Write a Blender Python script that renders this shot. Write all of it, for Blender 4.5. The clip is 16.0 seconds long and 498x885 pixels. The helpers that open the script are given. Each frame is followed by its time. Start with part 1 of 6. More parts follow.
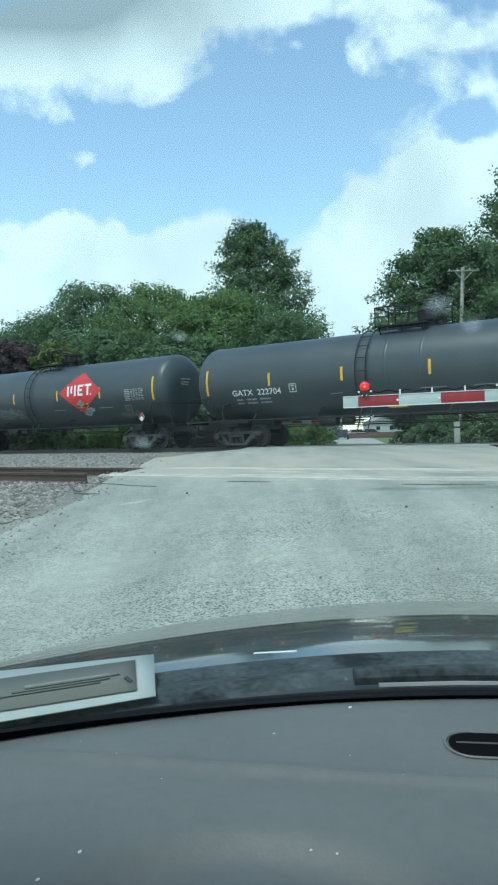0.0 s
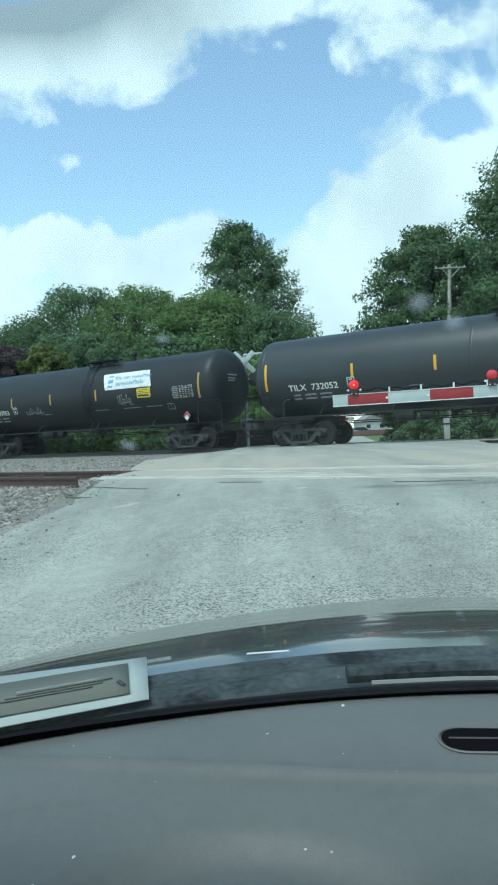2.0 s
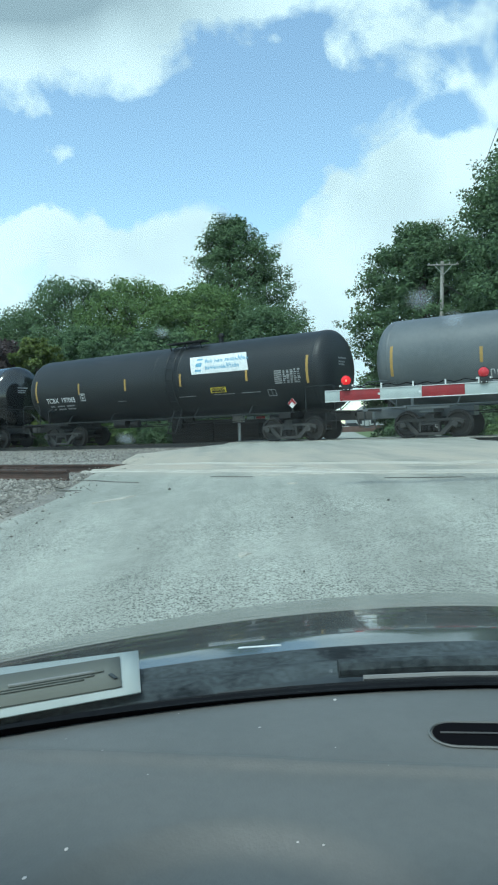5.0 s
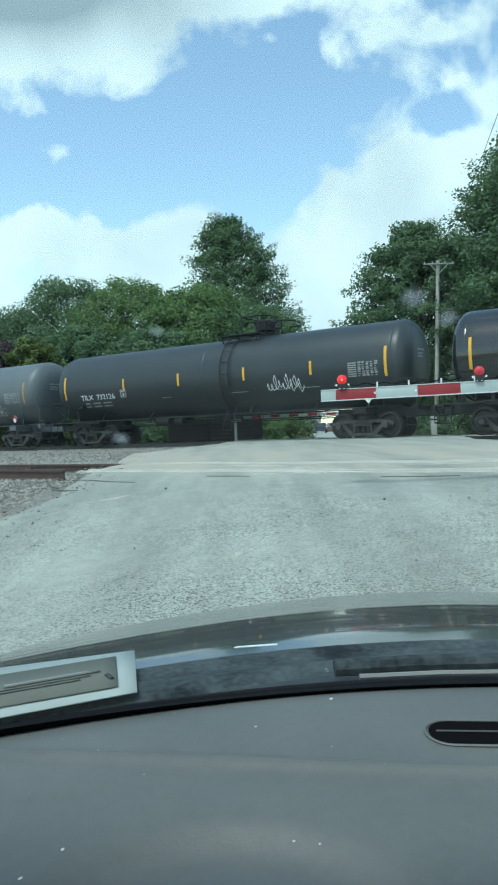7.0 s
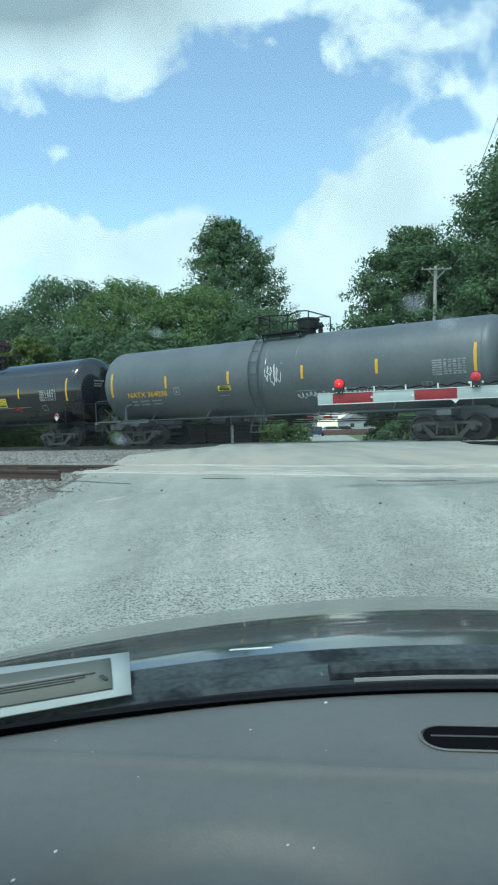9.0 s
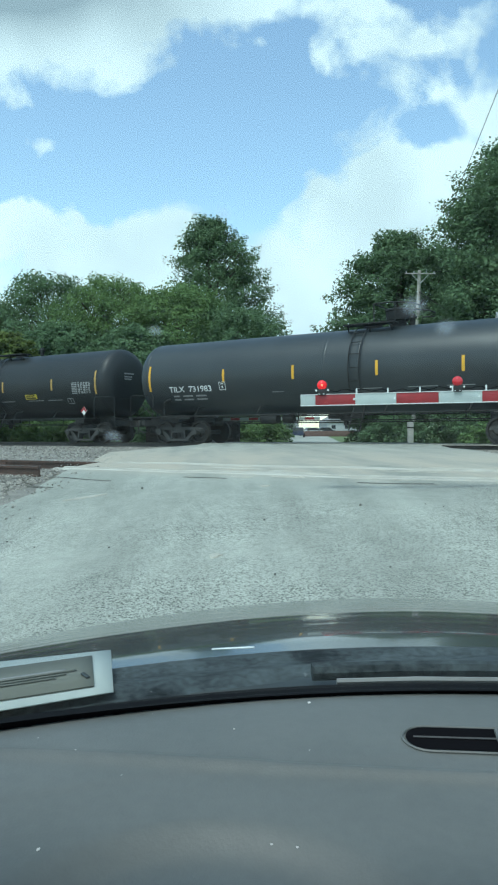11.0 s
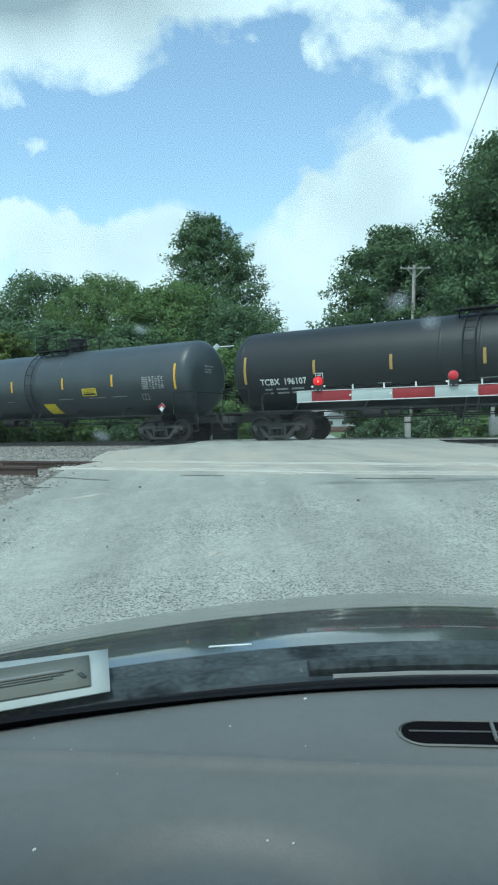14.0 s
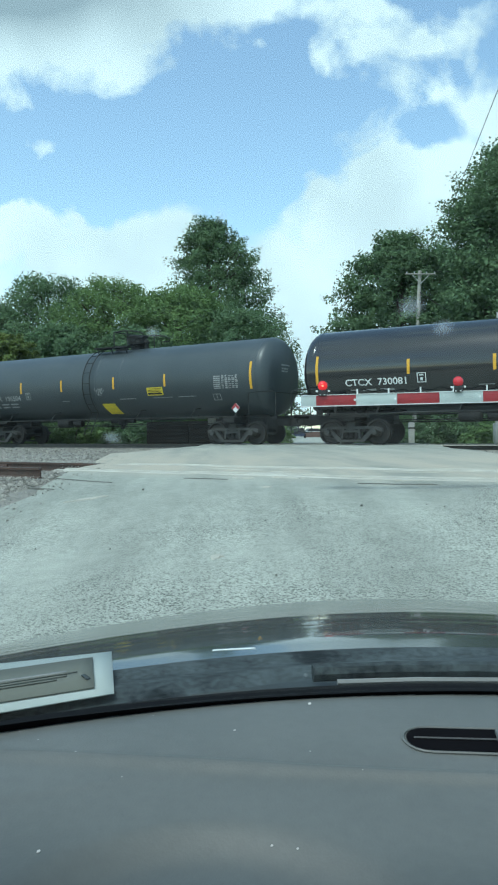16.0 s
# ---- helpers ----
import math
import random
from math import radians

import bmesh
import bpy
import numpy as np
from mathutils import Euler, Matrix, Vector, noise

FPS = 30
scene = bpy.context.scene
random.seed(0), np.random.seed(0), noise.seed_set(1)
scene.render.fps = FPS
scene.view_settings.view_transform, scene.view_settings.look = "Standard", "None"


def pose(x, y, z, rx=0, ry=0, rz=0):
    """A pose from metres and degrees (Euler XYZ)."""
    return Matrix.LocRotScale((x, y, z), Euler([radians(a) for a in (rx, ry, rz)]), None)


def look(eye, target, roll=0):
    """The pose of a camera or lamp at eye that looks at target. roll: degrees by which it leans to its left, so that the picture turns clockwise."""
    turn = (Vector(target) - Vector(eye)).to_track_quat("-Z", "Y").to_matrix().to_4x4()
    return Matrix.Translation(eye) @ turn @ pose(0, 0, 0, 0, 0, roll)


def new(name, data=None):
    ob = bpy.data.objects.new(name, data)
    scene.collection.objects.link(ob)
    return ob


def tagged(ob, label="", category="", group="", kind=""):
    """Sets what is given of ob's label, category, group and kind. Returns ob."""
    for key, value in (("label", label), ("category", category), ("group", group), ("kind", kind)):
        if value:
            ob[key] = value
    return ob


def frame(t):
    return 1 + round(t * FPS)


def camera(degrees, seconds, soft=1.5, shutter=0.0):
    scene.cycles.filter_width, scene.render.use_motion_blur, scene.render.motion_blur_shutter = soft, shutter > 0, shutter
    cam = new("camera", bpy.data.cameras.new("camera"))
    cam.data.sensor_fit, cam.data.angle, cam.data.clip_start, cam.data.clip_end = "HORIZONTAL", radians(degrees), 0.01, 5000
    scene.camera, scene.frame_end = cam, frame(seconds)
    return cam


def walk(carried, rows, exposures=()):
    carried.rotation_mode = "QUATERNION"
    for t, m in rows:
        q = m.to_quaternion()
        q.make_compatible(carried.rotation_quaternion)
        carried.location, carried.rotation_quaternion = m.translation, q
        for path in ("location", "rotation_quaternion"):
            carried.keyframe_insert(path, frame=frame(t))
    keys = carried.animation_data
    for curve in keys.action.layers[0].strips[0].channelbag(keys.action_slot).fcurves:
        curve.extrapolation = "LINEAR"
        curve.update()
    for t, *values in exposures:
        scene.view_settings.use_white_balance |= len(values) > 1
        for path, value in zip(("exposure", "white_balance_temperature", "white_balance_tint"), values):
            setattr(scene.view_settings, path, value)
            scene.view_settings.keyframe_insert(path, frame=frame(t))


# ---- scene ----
EYE = 1.2            # the phone's height over the road by the car
RAIL = 0.62          # top of the rails
THETA = radians(56.04)
ALONG = Vector((math.sin(THETA), -math.cos(THETA), 0))   # along the tracks, towards the train's rear
ACROSS = Vector((math.cos(THETA), math.sin(THETA), 0))   # across the tracks, away from the car
TURN = -33.96
NEAR_P, FAR_P = 8.75, 24.3
cam = camera(38.85, 16.0, 2.1)


def aim(t, yaw, pitch, roll, dx=0.0):
    y, p = radians(yaw), radians(pitch)
    eye = Vector((dx, 0, EYE))
    way = Vector((math.sin(y) * math.cos(p), math.cos(y) * math.cos(p), math.sin(p)))
    return (t, look(eye, eye + way, -roll))


walk(cam, [aim(*r) for r in (
    (0, -0.583, -0.755, 1.652, 0), (0.5, -0.392, -0.730, 2.008, 0), (1, -0.181, -0.694, 2.285, 0),
    (1.5, 0, -0.688, 2.598, 0), (2, 0.157, -0.747, 2.746, 0.003), (2.5, 0.229, -0.805, 2.777, 0.0015),
    (3, 0.291, -0.875, 2.788, 0.002), (3.5, 0.395, -0.978, 2.607, 0), (4, 0.532, -1.072, 2.386, 0),
    (6.5, 1.151, -1.285, 2.211, -0.002), (7, 1.142, -1.270, 2.306, 0), (7.5, 1.125, -1.239, 2.230, -0.0015),
    (8, 1.081, -1.208, 2.128, 0.002), (8.5, 1.143, -1.148, 1.959, -0.002), (9, 1.451, -1.058, 1.648, -0.0015),
    (11.5, 3.184, -1.125, 0.450, -0.0105), (12, 3.231, -1.092, 0.652, -0.0063), (12.5, 3.196, -0.993, 0.813, -0.0058),
    (13, 3.094, -1.024, 1.070, -0.0058), (13.5, 3.074, -1.168, 1.146, -0.007), (14, 3.175, -1.348, 1.285, -0.004),
    (14.5, 3.420, -1.386, 1.144, -0.009), (15, 3.579, -1.299, 1.051, -0.011), (15.5, 3.478, -1.140, 0.806, -0.0105),
    (16, 2.896, -1.033, 0.636, -0.008))], ((0, 0.0, 6150, 3), (16, 0.0, 6150, 3)))

# train's advance along the track, second by second
ADVANCE = ((0, 0.51), (0.5, 8.36), (1, 16.76), (1.5, 25.08), (2, 34.0), (2.5, 42.34), (3, 50.25), (3.5, 58.57), (4, 67.03),
           (4.8, 80.6), (5.65, 94.9), (6.5, 109.08), (7, 118.02), (7.5, 126.49), (8, 134.34), (8.5, 142.8), (9, 151.73), (9.8, 165.1),
           (10.65, 179.3), (11.5, 193.5), (12, 201.97), (12.5, 209.89), (13, 218.4), (13.5, 226.91), (14, 235.97), (14.5, 244.49),
           (15, 252.36), (15.5, 260.86), (16, 269.41))


# ---- light ----
def link(tree, a, b):
    tree.links.new(a, b)


def make_world():
    w = bpy.data.worlds.new("sky")
    scene.world = w
    w.use_nodes = True
    t = w.node_tree
    t.nodes.clear()
    out = t.nodes.new("ShaderNodeOutputWorld")
    bg = t.nodes.new("ShaderNodeBackground")
    sky = t.nodes.new("ShaderNodeTexSky")
    sky.sky_type, sky.sun_disc = "NISHITA", False
    sky.sun_elevation, sky.sun_rotation = radians(62), radians(-146)
    sky.dust_density, sky.ozone_density = 0.7, 2.2
    co = t.nodes.new("ShaderNodeTexCoord")

    def math_node(op, a, b=None, c=None):
        n = t.nodes.new("ShaderNodeMath")
        n.operation = op
        for i, v in enumerate((a, b, c)):
            if v is None:
                continue
            if isinstance(v, (int, float)):
                n.inputs[i].default_value = v
            else:
                link(t, v, n.inputs[i])
        return n.outputs[0]

    sep = t.nodes.new("ShaderNodeSeparateXYZ")
    link(t, co.outputs["Generated"], sep.inputs[0])
    n1 = t.nodes.new("ShaderNodeTexNoise")
    n1.inputs["Scale"].default_value, n1.inputs["Detail"].default_value, n1.inputs["Roughness"].default_value = 7.5, 11, 0.60
    n1.inputs["Distortion"].default_value = 0.25
    link(t, co.outputs["Generated"], n1.inputs["Vector"])
    # broad cloud banks and clear patches: (bearing x, height z, size, weight) in directions
    total = math_node("MULTIPLY_ADD", n1.outputs[0], 1.55, -0.51)
    px = math_node("DIVIDE", sep.outputs[0], math_node("MAXIMUM", sep.outputs[1], 0.05))
    pz = math_node("DIVIDE", sep.outputs[2], math_node("MAXIMUM", sep.outputs[1], 0.05))
    # ragged outlines: the bank's place is shaken by a fine noise
    flat = t.nodes.new("ShaderNodeCombineXYZ")
    link(t, px, flat.inputs[0])
    link(t, pz, flat.inputs[1])
    shake = t.nodes.new("ShaderNodeTexNoise")
    shake.inputs["Scale"].default_value, shake.inputs["Detail"].default_value, shake.inputs["Roughness"].default_value = 7.5, 9, 0.62
    link(t, flat.outputs[0], shake.inputs["Vector"])
    rgb = t.nodes.new("ShaderNodeSeparateColor")
    link(t, shake.outputs["Color"], rgb.inputs[0])
    px = math_node("ADD", px, math_node("MULTIPLY_ADD", rgb.outputs[0], 0.15, -0.075))
    pz = math_node("ADD", pz, math_node("MULTIPLY_ADD", rgb.outputs[1], 0.11, -0.055))
    blobs = 0.0
    for bx, bz, sx, sz, wgt in WEST_CLOUDS + EAST_CLOUDS:
        ex = math_node("POWER", math_node("DIVIDE", math_node("SUBTRACT", px, bx), sx), 2)
        ez = math_node("POWER", math_node("DIVIDE", math_node("SUBTRACT", pz, bz), sz), 2)
        g = math_node("MULTIPLY", math_node("POWER", 2.718, math_node("MULTIPLY", math_node("POWER", math_node("ADD", ex, ez), 0.9), -1)), wgt)
        blobs = math_node("ADD", blobs, g)
    total = math_node("ADD", total, math_node("MINIMUM", blobs, 0.55))
    cover = t.nodes.new("ShaderNodeMapRange")        # unseen cloud added overhead and behind: a bright sky for the tanks to mirror
    cover.inputs["From Min"].default_value, cover.inputs["From Max"].default_value = 0.62, 0.25
    cover.inputs["To Max"].default_value = 0.30
    link(t, sep.outputs[1], cover.inputs[0])
    total = math_node("ADD", total, cover.outputs[0])
    ramp = t.nodes.new("ShaderNodeValToRGB")
    ramp.color_ramp.elements[0].position, ramp.color_ramp.elements[1].position = 0.45, 0.70
    link(t, total, ramp.inputs[0])
    n2 = t.nodes.new("ShaderNodeTexNoise")
    n2.inputs["Scale"].default_value, n2.inputs["Detail"].default_value = 6.0, 7
    link(t, co.outputs["Generated"], n2.inputs["Vector"])
    shade = t.nodes.new("ShaderNodeMixRGB")
    n2r = t.nodes.new("ShaderNodeMapRange")
    n2r.inputs["From Min"].default_value, n2r.inputs["From Max"].default_value = 0.36, 0.60
    link(t, n2.outputs[0], n2r.inputs[0])
    shade.inputs[1].default_value, shade.inputs[2].default_value = (4.1, 5.0, 5.8, 1), (9.9, 11.0, 11.8, 1)
    ex = math_node("POWER", math_node("DIVIDE", math_node("SUBTRACT", math_node("DIVIDE", sep.outputs[0], math_node("MAXIMUM", sep.outputs[1], 0.05)), -0.30), 0.24), 2)
    ez = math_node("POWER", math_node("DIVIDE", math_node("SUBTRACT", math_node("DIVIDE", sep.outputs[2], math_node("MAXIMUM", sep.outputs[1], 0.05)), 0.640), 0.085), 2)
    base = math_node("POWER", 2.718, math_node("MULTIPLY", math_node("ADD", ex, ez), -1))      # thick grey cloud base
    link(t, math_node("SUBTRACT", math_node("MULTIPLY_ADD", n2r.outputs[0], 0.34, 0.66), math_node("MULTIPLY", base, 1.6)), shade.inputs[0])
    mix = t.nodes.new("ShaderNodeMixRGB")
    link(t, ramp.outputs[0], mix.inputs[0])
    boost = t.nodes.new("ShaderNodeMixRGB")
    boost.blend_type = "MULTIPLY"
    boost.inputs[0].default_value = 1
    boost.inputs[2].default_value = (3.35, 3.0, 2.55, 1)
    link(t, sky.outputs[0], boost.inputs[1])
    link(t, boost.outputs[0], mix.inputs[1])
    link(t, shade.outputs[0], mix.inputs[2])
    link(t, mix.outputs[0], bg.inputs[0])
    bg.inputs[1].default_value = 0.105
    link(t, bg.outputs[0], out.inputs[0])


WEST_CLOUDS = ((-0.233, 0.583, 0.136, 0.062, 0.62), (-0.023, 0.611, 0.120, 0.044, 0.55), (-0.154, 0.491, 0.048, 0.046, 0.55), (-0.103, 0.527, 0.048, 0.035, 0.40), (-0.263, 0.463, 0.040, 0.019, 0.34),
            (-0.231, 0.407, 0.034, 0.021, 0.36), (-0.262, 0.300, 0.048, 0.016, 0.42), (-0.186, 0.304, 0.013, 0.014, 0.34), (-0.200, 0.279, 0.088, 0.023, 0.50), (-0.076, 0.269, 0.072, 0.021, 0.42),
            (-0.209, 0.225, 0.200, 0.055, 0.60), (-0.310, 0.290, 0.060, 0.020, 0.40), (0.030, 0.205, 0.120, 0.045, 0.55),
            (-0.300, 0.520, 0.090, 0.050, 0.45), (0.060, 0.605, 0.050, 0.030, 0.40))
EAST_CLOUDS = ((0.072, 0.537, 0.014, 0.011, 0.25), (0.159, 0.527, 0.022, 0.026, 0.42), (0.232, 0.551, 0.044, 0.033, 0.46), (0.301, 0.561, 0.021, 0.025, 0.42), (0.184, 0.599, 0.056, 0.025, 0.36),
            (0.257, 0.596, 0.032, 0.018, 0.30), (0.303, 0.488, 0.036, 0.026, 0.42), (0.370, 0.462, 0.048, 0.033, 0.48), (0.427, 0.439, 0.056, 0.035, 0.45), (0.157, 0.351, 0.027, 0.023, 0.40),
            (0.128, 0.309, 0.029, 0.023, 0.40), (0.222, 0.377, 0.036, 0.023, 0.42), (0.287, 0.369, 0.056, 0.032, 0.50), (0.352, 0.382, 0.056, 0.032, 0.50), (0.418, 0.346, 0.088, 0.070, 0.55),
            (0.221, 0.313, 0.088, 0.053, 0.60), (0.155, 0.257, 0.088, 0.044, 0.55), (0.318, 0.265, 0.104, 0.062, 0.55), (0.360, 0.560, 0.080, 0.050, 0.42), (0.000, 0.100, 1.600, 0.110, 0.60))
make_world()
sun = new("sun", bpy.data.lights.new("sun", "SUN"))
sun.data.energy, sun.data.angle, sun.data.color = 2.75, radians(12), (1.0, 0.98, 0.95)
sun.matrix_world = look((-17, -25, 57), (0, 0, 0))


# ---- materials ----
def mat(name, base, rough=0.7, metal=0.0, spots=None, scale=4.0, bump=0.0, bump_scale=40.0, emit=None, amount=0.35, spec=0.5, coat=0.0, island=0.0):
    """A surface with a base colour, a second colour in stains at two scales, and fine relief."""
    m = bpy.data.materials.new(name)
    m.use_nodes = True
    t = m.node_tree
    b = t.nodes["Principled BSDF"]
    b.inputs["Roughness"].default_value, b.inputs["Metallic"].default_value = rough, metal
    b.inputs["Specular IOR Level"].default_value, b.inputs["Coat Weight"].default_value = spec, coat
    b.inputs["Coat Roughness"].default_value = 0.05
    co = t.nodes.new("ShaderNodeTexCoord")
    last = None
    base = (*base, 1)
    if spots is not None:
        big, small = t.nodes.new("ShaderNodeTexNoise"), t.nodes.new("ShaderNodeTexNoise")
        for n, s in ((big, scale), (small, scale * 14)):
            n.inputs["Scale"].default_value, n.inputs["Detail"].default_value = s, 6
            link(t, co.outputs["Object"], n.inputs["Vector"])
        add = t.nodes.new("ShaderNodeMath")
        add.operation = "MULTIPLY_ADD"
        link(t, small.outputs[0], add.inputs[0])
        add.inputs[1].default_value = 0.5
        link(t, big.outputs[0], add.inputs[2])
        ramp = t.nodes.new("ShaderNodeMapRange")
        ramp.inputs["From Min"].default_value, ramp.inputs["From Max"].default_value = 0.75 - amount * 0.5, 0.75 + amount * 0.5
        link(t, add.outputs[0], ramp.inputs[0])
        mix = t.nodes.new("ShaderNodeMixRGB")
        mix.inputs[1].default_value, mix.inputs[2].default_value = base, (*spots, 1)
        link(t, ramp.outputs[0], mix.inputs[0])
        last = mix.outputs[0]
    if island:
        geo = t.nodes.new("ShaderNodeNewGeometry")
        hsv = t.nodes.new("ShaderNodeHueSaturation")
        mr = t.nodes.new("ShaderNodeMapRange")
        mr.inputs["To Min"].default_value, mr.inputs["To Max"].default_value = 1 - island, 1 + island
        link(t, geo.outputs["Random Per Island"], mr.inputs[0])
        link(t, mr.outputs[0], hsv.inputs["Value"])
        hsv.inputs["Color"].default_value = base
        if last:
            link(t, last, hsv.inputs["Color"])
        last = hsv.outputs[0]
    if last:
        link(t, last, b.inputs["Base Color"])
    else:
        b.inputs["Base Color"].default_value = base
    if bump:
        n = t.nodes.new("ShaderNodeTexNoise")
        n.inputs["Scale"].default_value, n.inputs["Detail"].default_value = bump_scale, 4
        link(t, co.outputs["Object"], n.inputs["Vector"])
        bp = t.nodes.new("ShaderNodeBump")
        bp.inputs["Strength"].default_value, bp.inputs["Distance"].default_value = bump, 0.02
        link(t, n.outputs[0], bp.inputs["Height"])
        link(t, bp.outputs[0], b.inputs["Normal"])
    if emit:
        b.inputs["Emission Color"].default_value, b.inputs["Emission Strength"].default_value = (*emit[:3], 1), emit[3]
    return m


def leaf_mat(name, base, second):
    m = mat(name, base, 0.55, spots=second, scale=0.35, amount=0.5, island=0.14, spec=0.12)
    t = m.node_tree
    b, out = t.nodes["Principled BSDF"], t.nodes["Material Output"]
    tr = t.nodes.new("ShaderNodeBsdfTranslucent")
    src = b.inputs["Base Color"].links[0].from_socket
    link(t, src, tr.inputs[0])
    mix = t.nodes.new("ShaderNodeMixShader")
    mix.inputs[0].default_value = 0.30
    link(t, b.outputs[0], mix.inputs[1])
    link(t, tr.outputs[0], mix.inputs[2])
    link(t, mix.outputs[0], out.inputs[0])
    return m


def road_mat():
    """Worn asphalt: pale aggregate in a grey binder, wheel-worn streaks, dusty patches."""
    m = mat("asphalt", (0.278, 0.283, 0.247), 0.9, spots=(0.350, 0.352, 0.308), scale=0.55, amount=0.5, spec=0.25)
    t = m.node_tree
    b = t.nodes["Principled BSDF"]
    src = b.inputs["Base Color"].links[0].from_socket
    co = t.nodes.new("ShaderNodeTexCoord")
    vo = t.nodes.new("ShaderNodeTexVoronoi")
    vo.inputs["Scale"].default_value = 108
    link(t, co.outputs["Object"], vo.inputs["Vector"])
    val = t.nodes.new("ShaderNodeSeparateColor")
    link(t, vo.outputs["Color"], val.inputs[0])
    fine = t.nodes.new("ShaderNodeTexNoise")
    fine.inputs["Scale"].default_value, fine.inputs["Detail"].default_value = 0.8, 5
    stretch = t.nodes.new("ShaderNodeMapping")
    stretch.inputs["Rotation"].default_value[2] = radians(-8)
    stretch.inputs["Scale"].default_value = (2.2, 0.28, 1)
    link(t, co.outputs["Object"], stretch.inputs[0])
    link(t, stretch.outputs[0], fine.inputs["Vector"])
    mr = t.nodes.new("ShaderNodeMapRange")
    mr.inputs["From Max"].default_value = 0.55
    mr.inputs["To Min"].default_value, mr.inputs["To Max"].default_value = 0.06, 1.20
    link(t, val.outputs[0], mr.inputs[0])
    wear = t.nodes.new("ShaderNodeTexNoise")       # where the binder has worn off the stones
    wear.inputs["Scale"].default_value, wear.inputs["Detail"].default_value = 0.42, 5
    link(t, co.outputs["Object"], wear.inputs["Vector"])
    wr = t.nodes.new("ShaderNodeMapRange")
    wr.inputs["From Min"].default_value, wr.inputs["From Max"].default_value = 0.34, 0.56
    wr.inputs["To Min"].default_value, wr.inputs["To Max"].default_value = 0.22, 1.0
    link(t, wear.outputs[0], wr.inputs[0])
    soft = t.nodes.new("ShaderNodeMix")
    soft.inputs[2].default_value = 1.0
    ahead = t.nodes.new("ShaderNodeVectorMath")      # bare coarse stones before the crossing, a smoother seal on it
    ahead.operation = "DOT_PRODUCT"
    link(t, co.outputs["Object"], ahead.inputs[0])
    ahead.inputs[1].default_value = (-0.10, 0.99, 0)
    edge = t.nodes.new("ShaderNodeMath")
    edge.operation = "MULTIPLY_ADD"
    link(t, wear.outputs[0], edge.inputs[0])
    edge.inputs[1].default_value = -4.0
    link(t, ahead.outputs["Value"], edge.inputs[2])
    coarse = t.nodes.new("ShaderNodeMapRange")
    coarse.interpolation_type = "SMOOTHSTEP"
    coarse.inputs["From Min"].default_value, coarse.inputs["From Max"].default_value = 5.8, 3.2
    coarse.inputs["To Min"].default_value, coarse.inputs["To Max"].default_value = 0.50, 1.0
    link(t, edge.outputs[0], coarse.inputs[0])
    rough = t.nodes.new("ShaderNodeMath")
    rough.operation = "MULTIPLY"
    link(t, wr.outputs[0], rough.inputs[0])
    link(t, coarse.outputs[0], rough.inputs[1])
    link(t, rough.outputs[0], soft.inputs[0])
    link(t, mr.outputs[0], soft.inputs[3])
    mr2 = t.nodes.new("ShaderNodeMapRange")
    mr2.inputs["From Min"].default_value, mr2.inputs["From Max"].default_value = 0.3, 0.7
    mr2.inputs["To Min"].default_value, mr2.inputs["To Max"].default_value = 0.80, 1.15
    link(t, fine.outputs[0], mr2.inputs[0])
    mul = t.nodes.new("ShaderNodeMath")
    mul.operation = "MULTIPLY"
    grit = t.nodes.new("ShaderNodeTexNoise")       # mottled wear a hand wide
    grit.inputs["Scale"].default_value, grit.inputs["Detail"].default_value, grit.inputs["Roughness"].default_value = 5.5, 9, 0.72
    link(t, co.outputs["Object"], grit.inputs["Vector"])
    gr = t.nodes.new("ShaderNodeMapRange")
    gr.inputs["From Min"].default_value, gr.inputs["From Max"].default_value = 0.28, 0.72
    gr.inputs["To Min"].default_value, gr.inputs["To Max"].default_value = 0.86, 1.11
    link(t, grit.outputs[0], gr.inputs[0])
    mottle = t.nodes.new("ShaderNodeMath")
    mottle.operation = "MULTIPLY"
    link(t, mr2.outputs[0], mottle.inputs[0])
    link(t, gr.outputs[0], mottle.inputs[1])
    link(t, soft.outputs[0], mul.inputs[0])
    link(t, mottle.outputs[0], mul.inputs[1])
    hsv = t.nodes.new("ShaderNodeHueSaturation")
    link(t, src, hsv.inputs["Color"])
    link(t, mul.outputs[0], hsv.inputs["Value"])
    # tan dust tracked along the near rails
    dot = t.nodes.new("ShaderNodeVectorMath")
    dot.operation = "DOT_PRODUCT"
    link(t, co.outputs["Object"], dot.inputs[0])
    dot.inputs[1].default_value = ACROSS
    near = t.nodes.new("ShaderNodeMapRange")
    near.interpolation_type = "SMOOTHSTEP"
    near.inputs["From Min"].default_value, near.inputs["From Max"].default_value = NEAR_P - 1.7, NEAR_P - 0.2
    link(t, dot.outputs["Value"], near.inputs[0])
    far = t.nodes.new("ShaderNodeMapRange")
    far.interpolation_type = "SMOOTHSTEP"
    far.inputs["From Min"].default_value, far.inputs["From Max"].default_value = NEAR_P + 14.0, NEAR_P + 1.0
    link(t, dot.outputs["Value"], far.inputs[0])
    patchy = t.nodes.new("ShaderNodeMapRange")
    patchy.inputs["From Min"].default_value, patchy.inputs["From Max"].default_value = 0.22, 0.58
    link(t, fine.outputs[0], patchy.inputs[0])
    amount = t.nodes.new("ShaderNodeMath")
    amount.operation = "MULTIPLY"
    link(t, near.outputs[0], amount.inputs[0])
    link(t, far.outputs[0], amount.inputs[1])
    amount2 = t.nodes.new("ShaderNodeMath")
    amount2.operation = "MULTIPLY"
    link(t, amount.outputs[0], amount2.inputs[0])
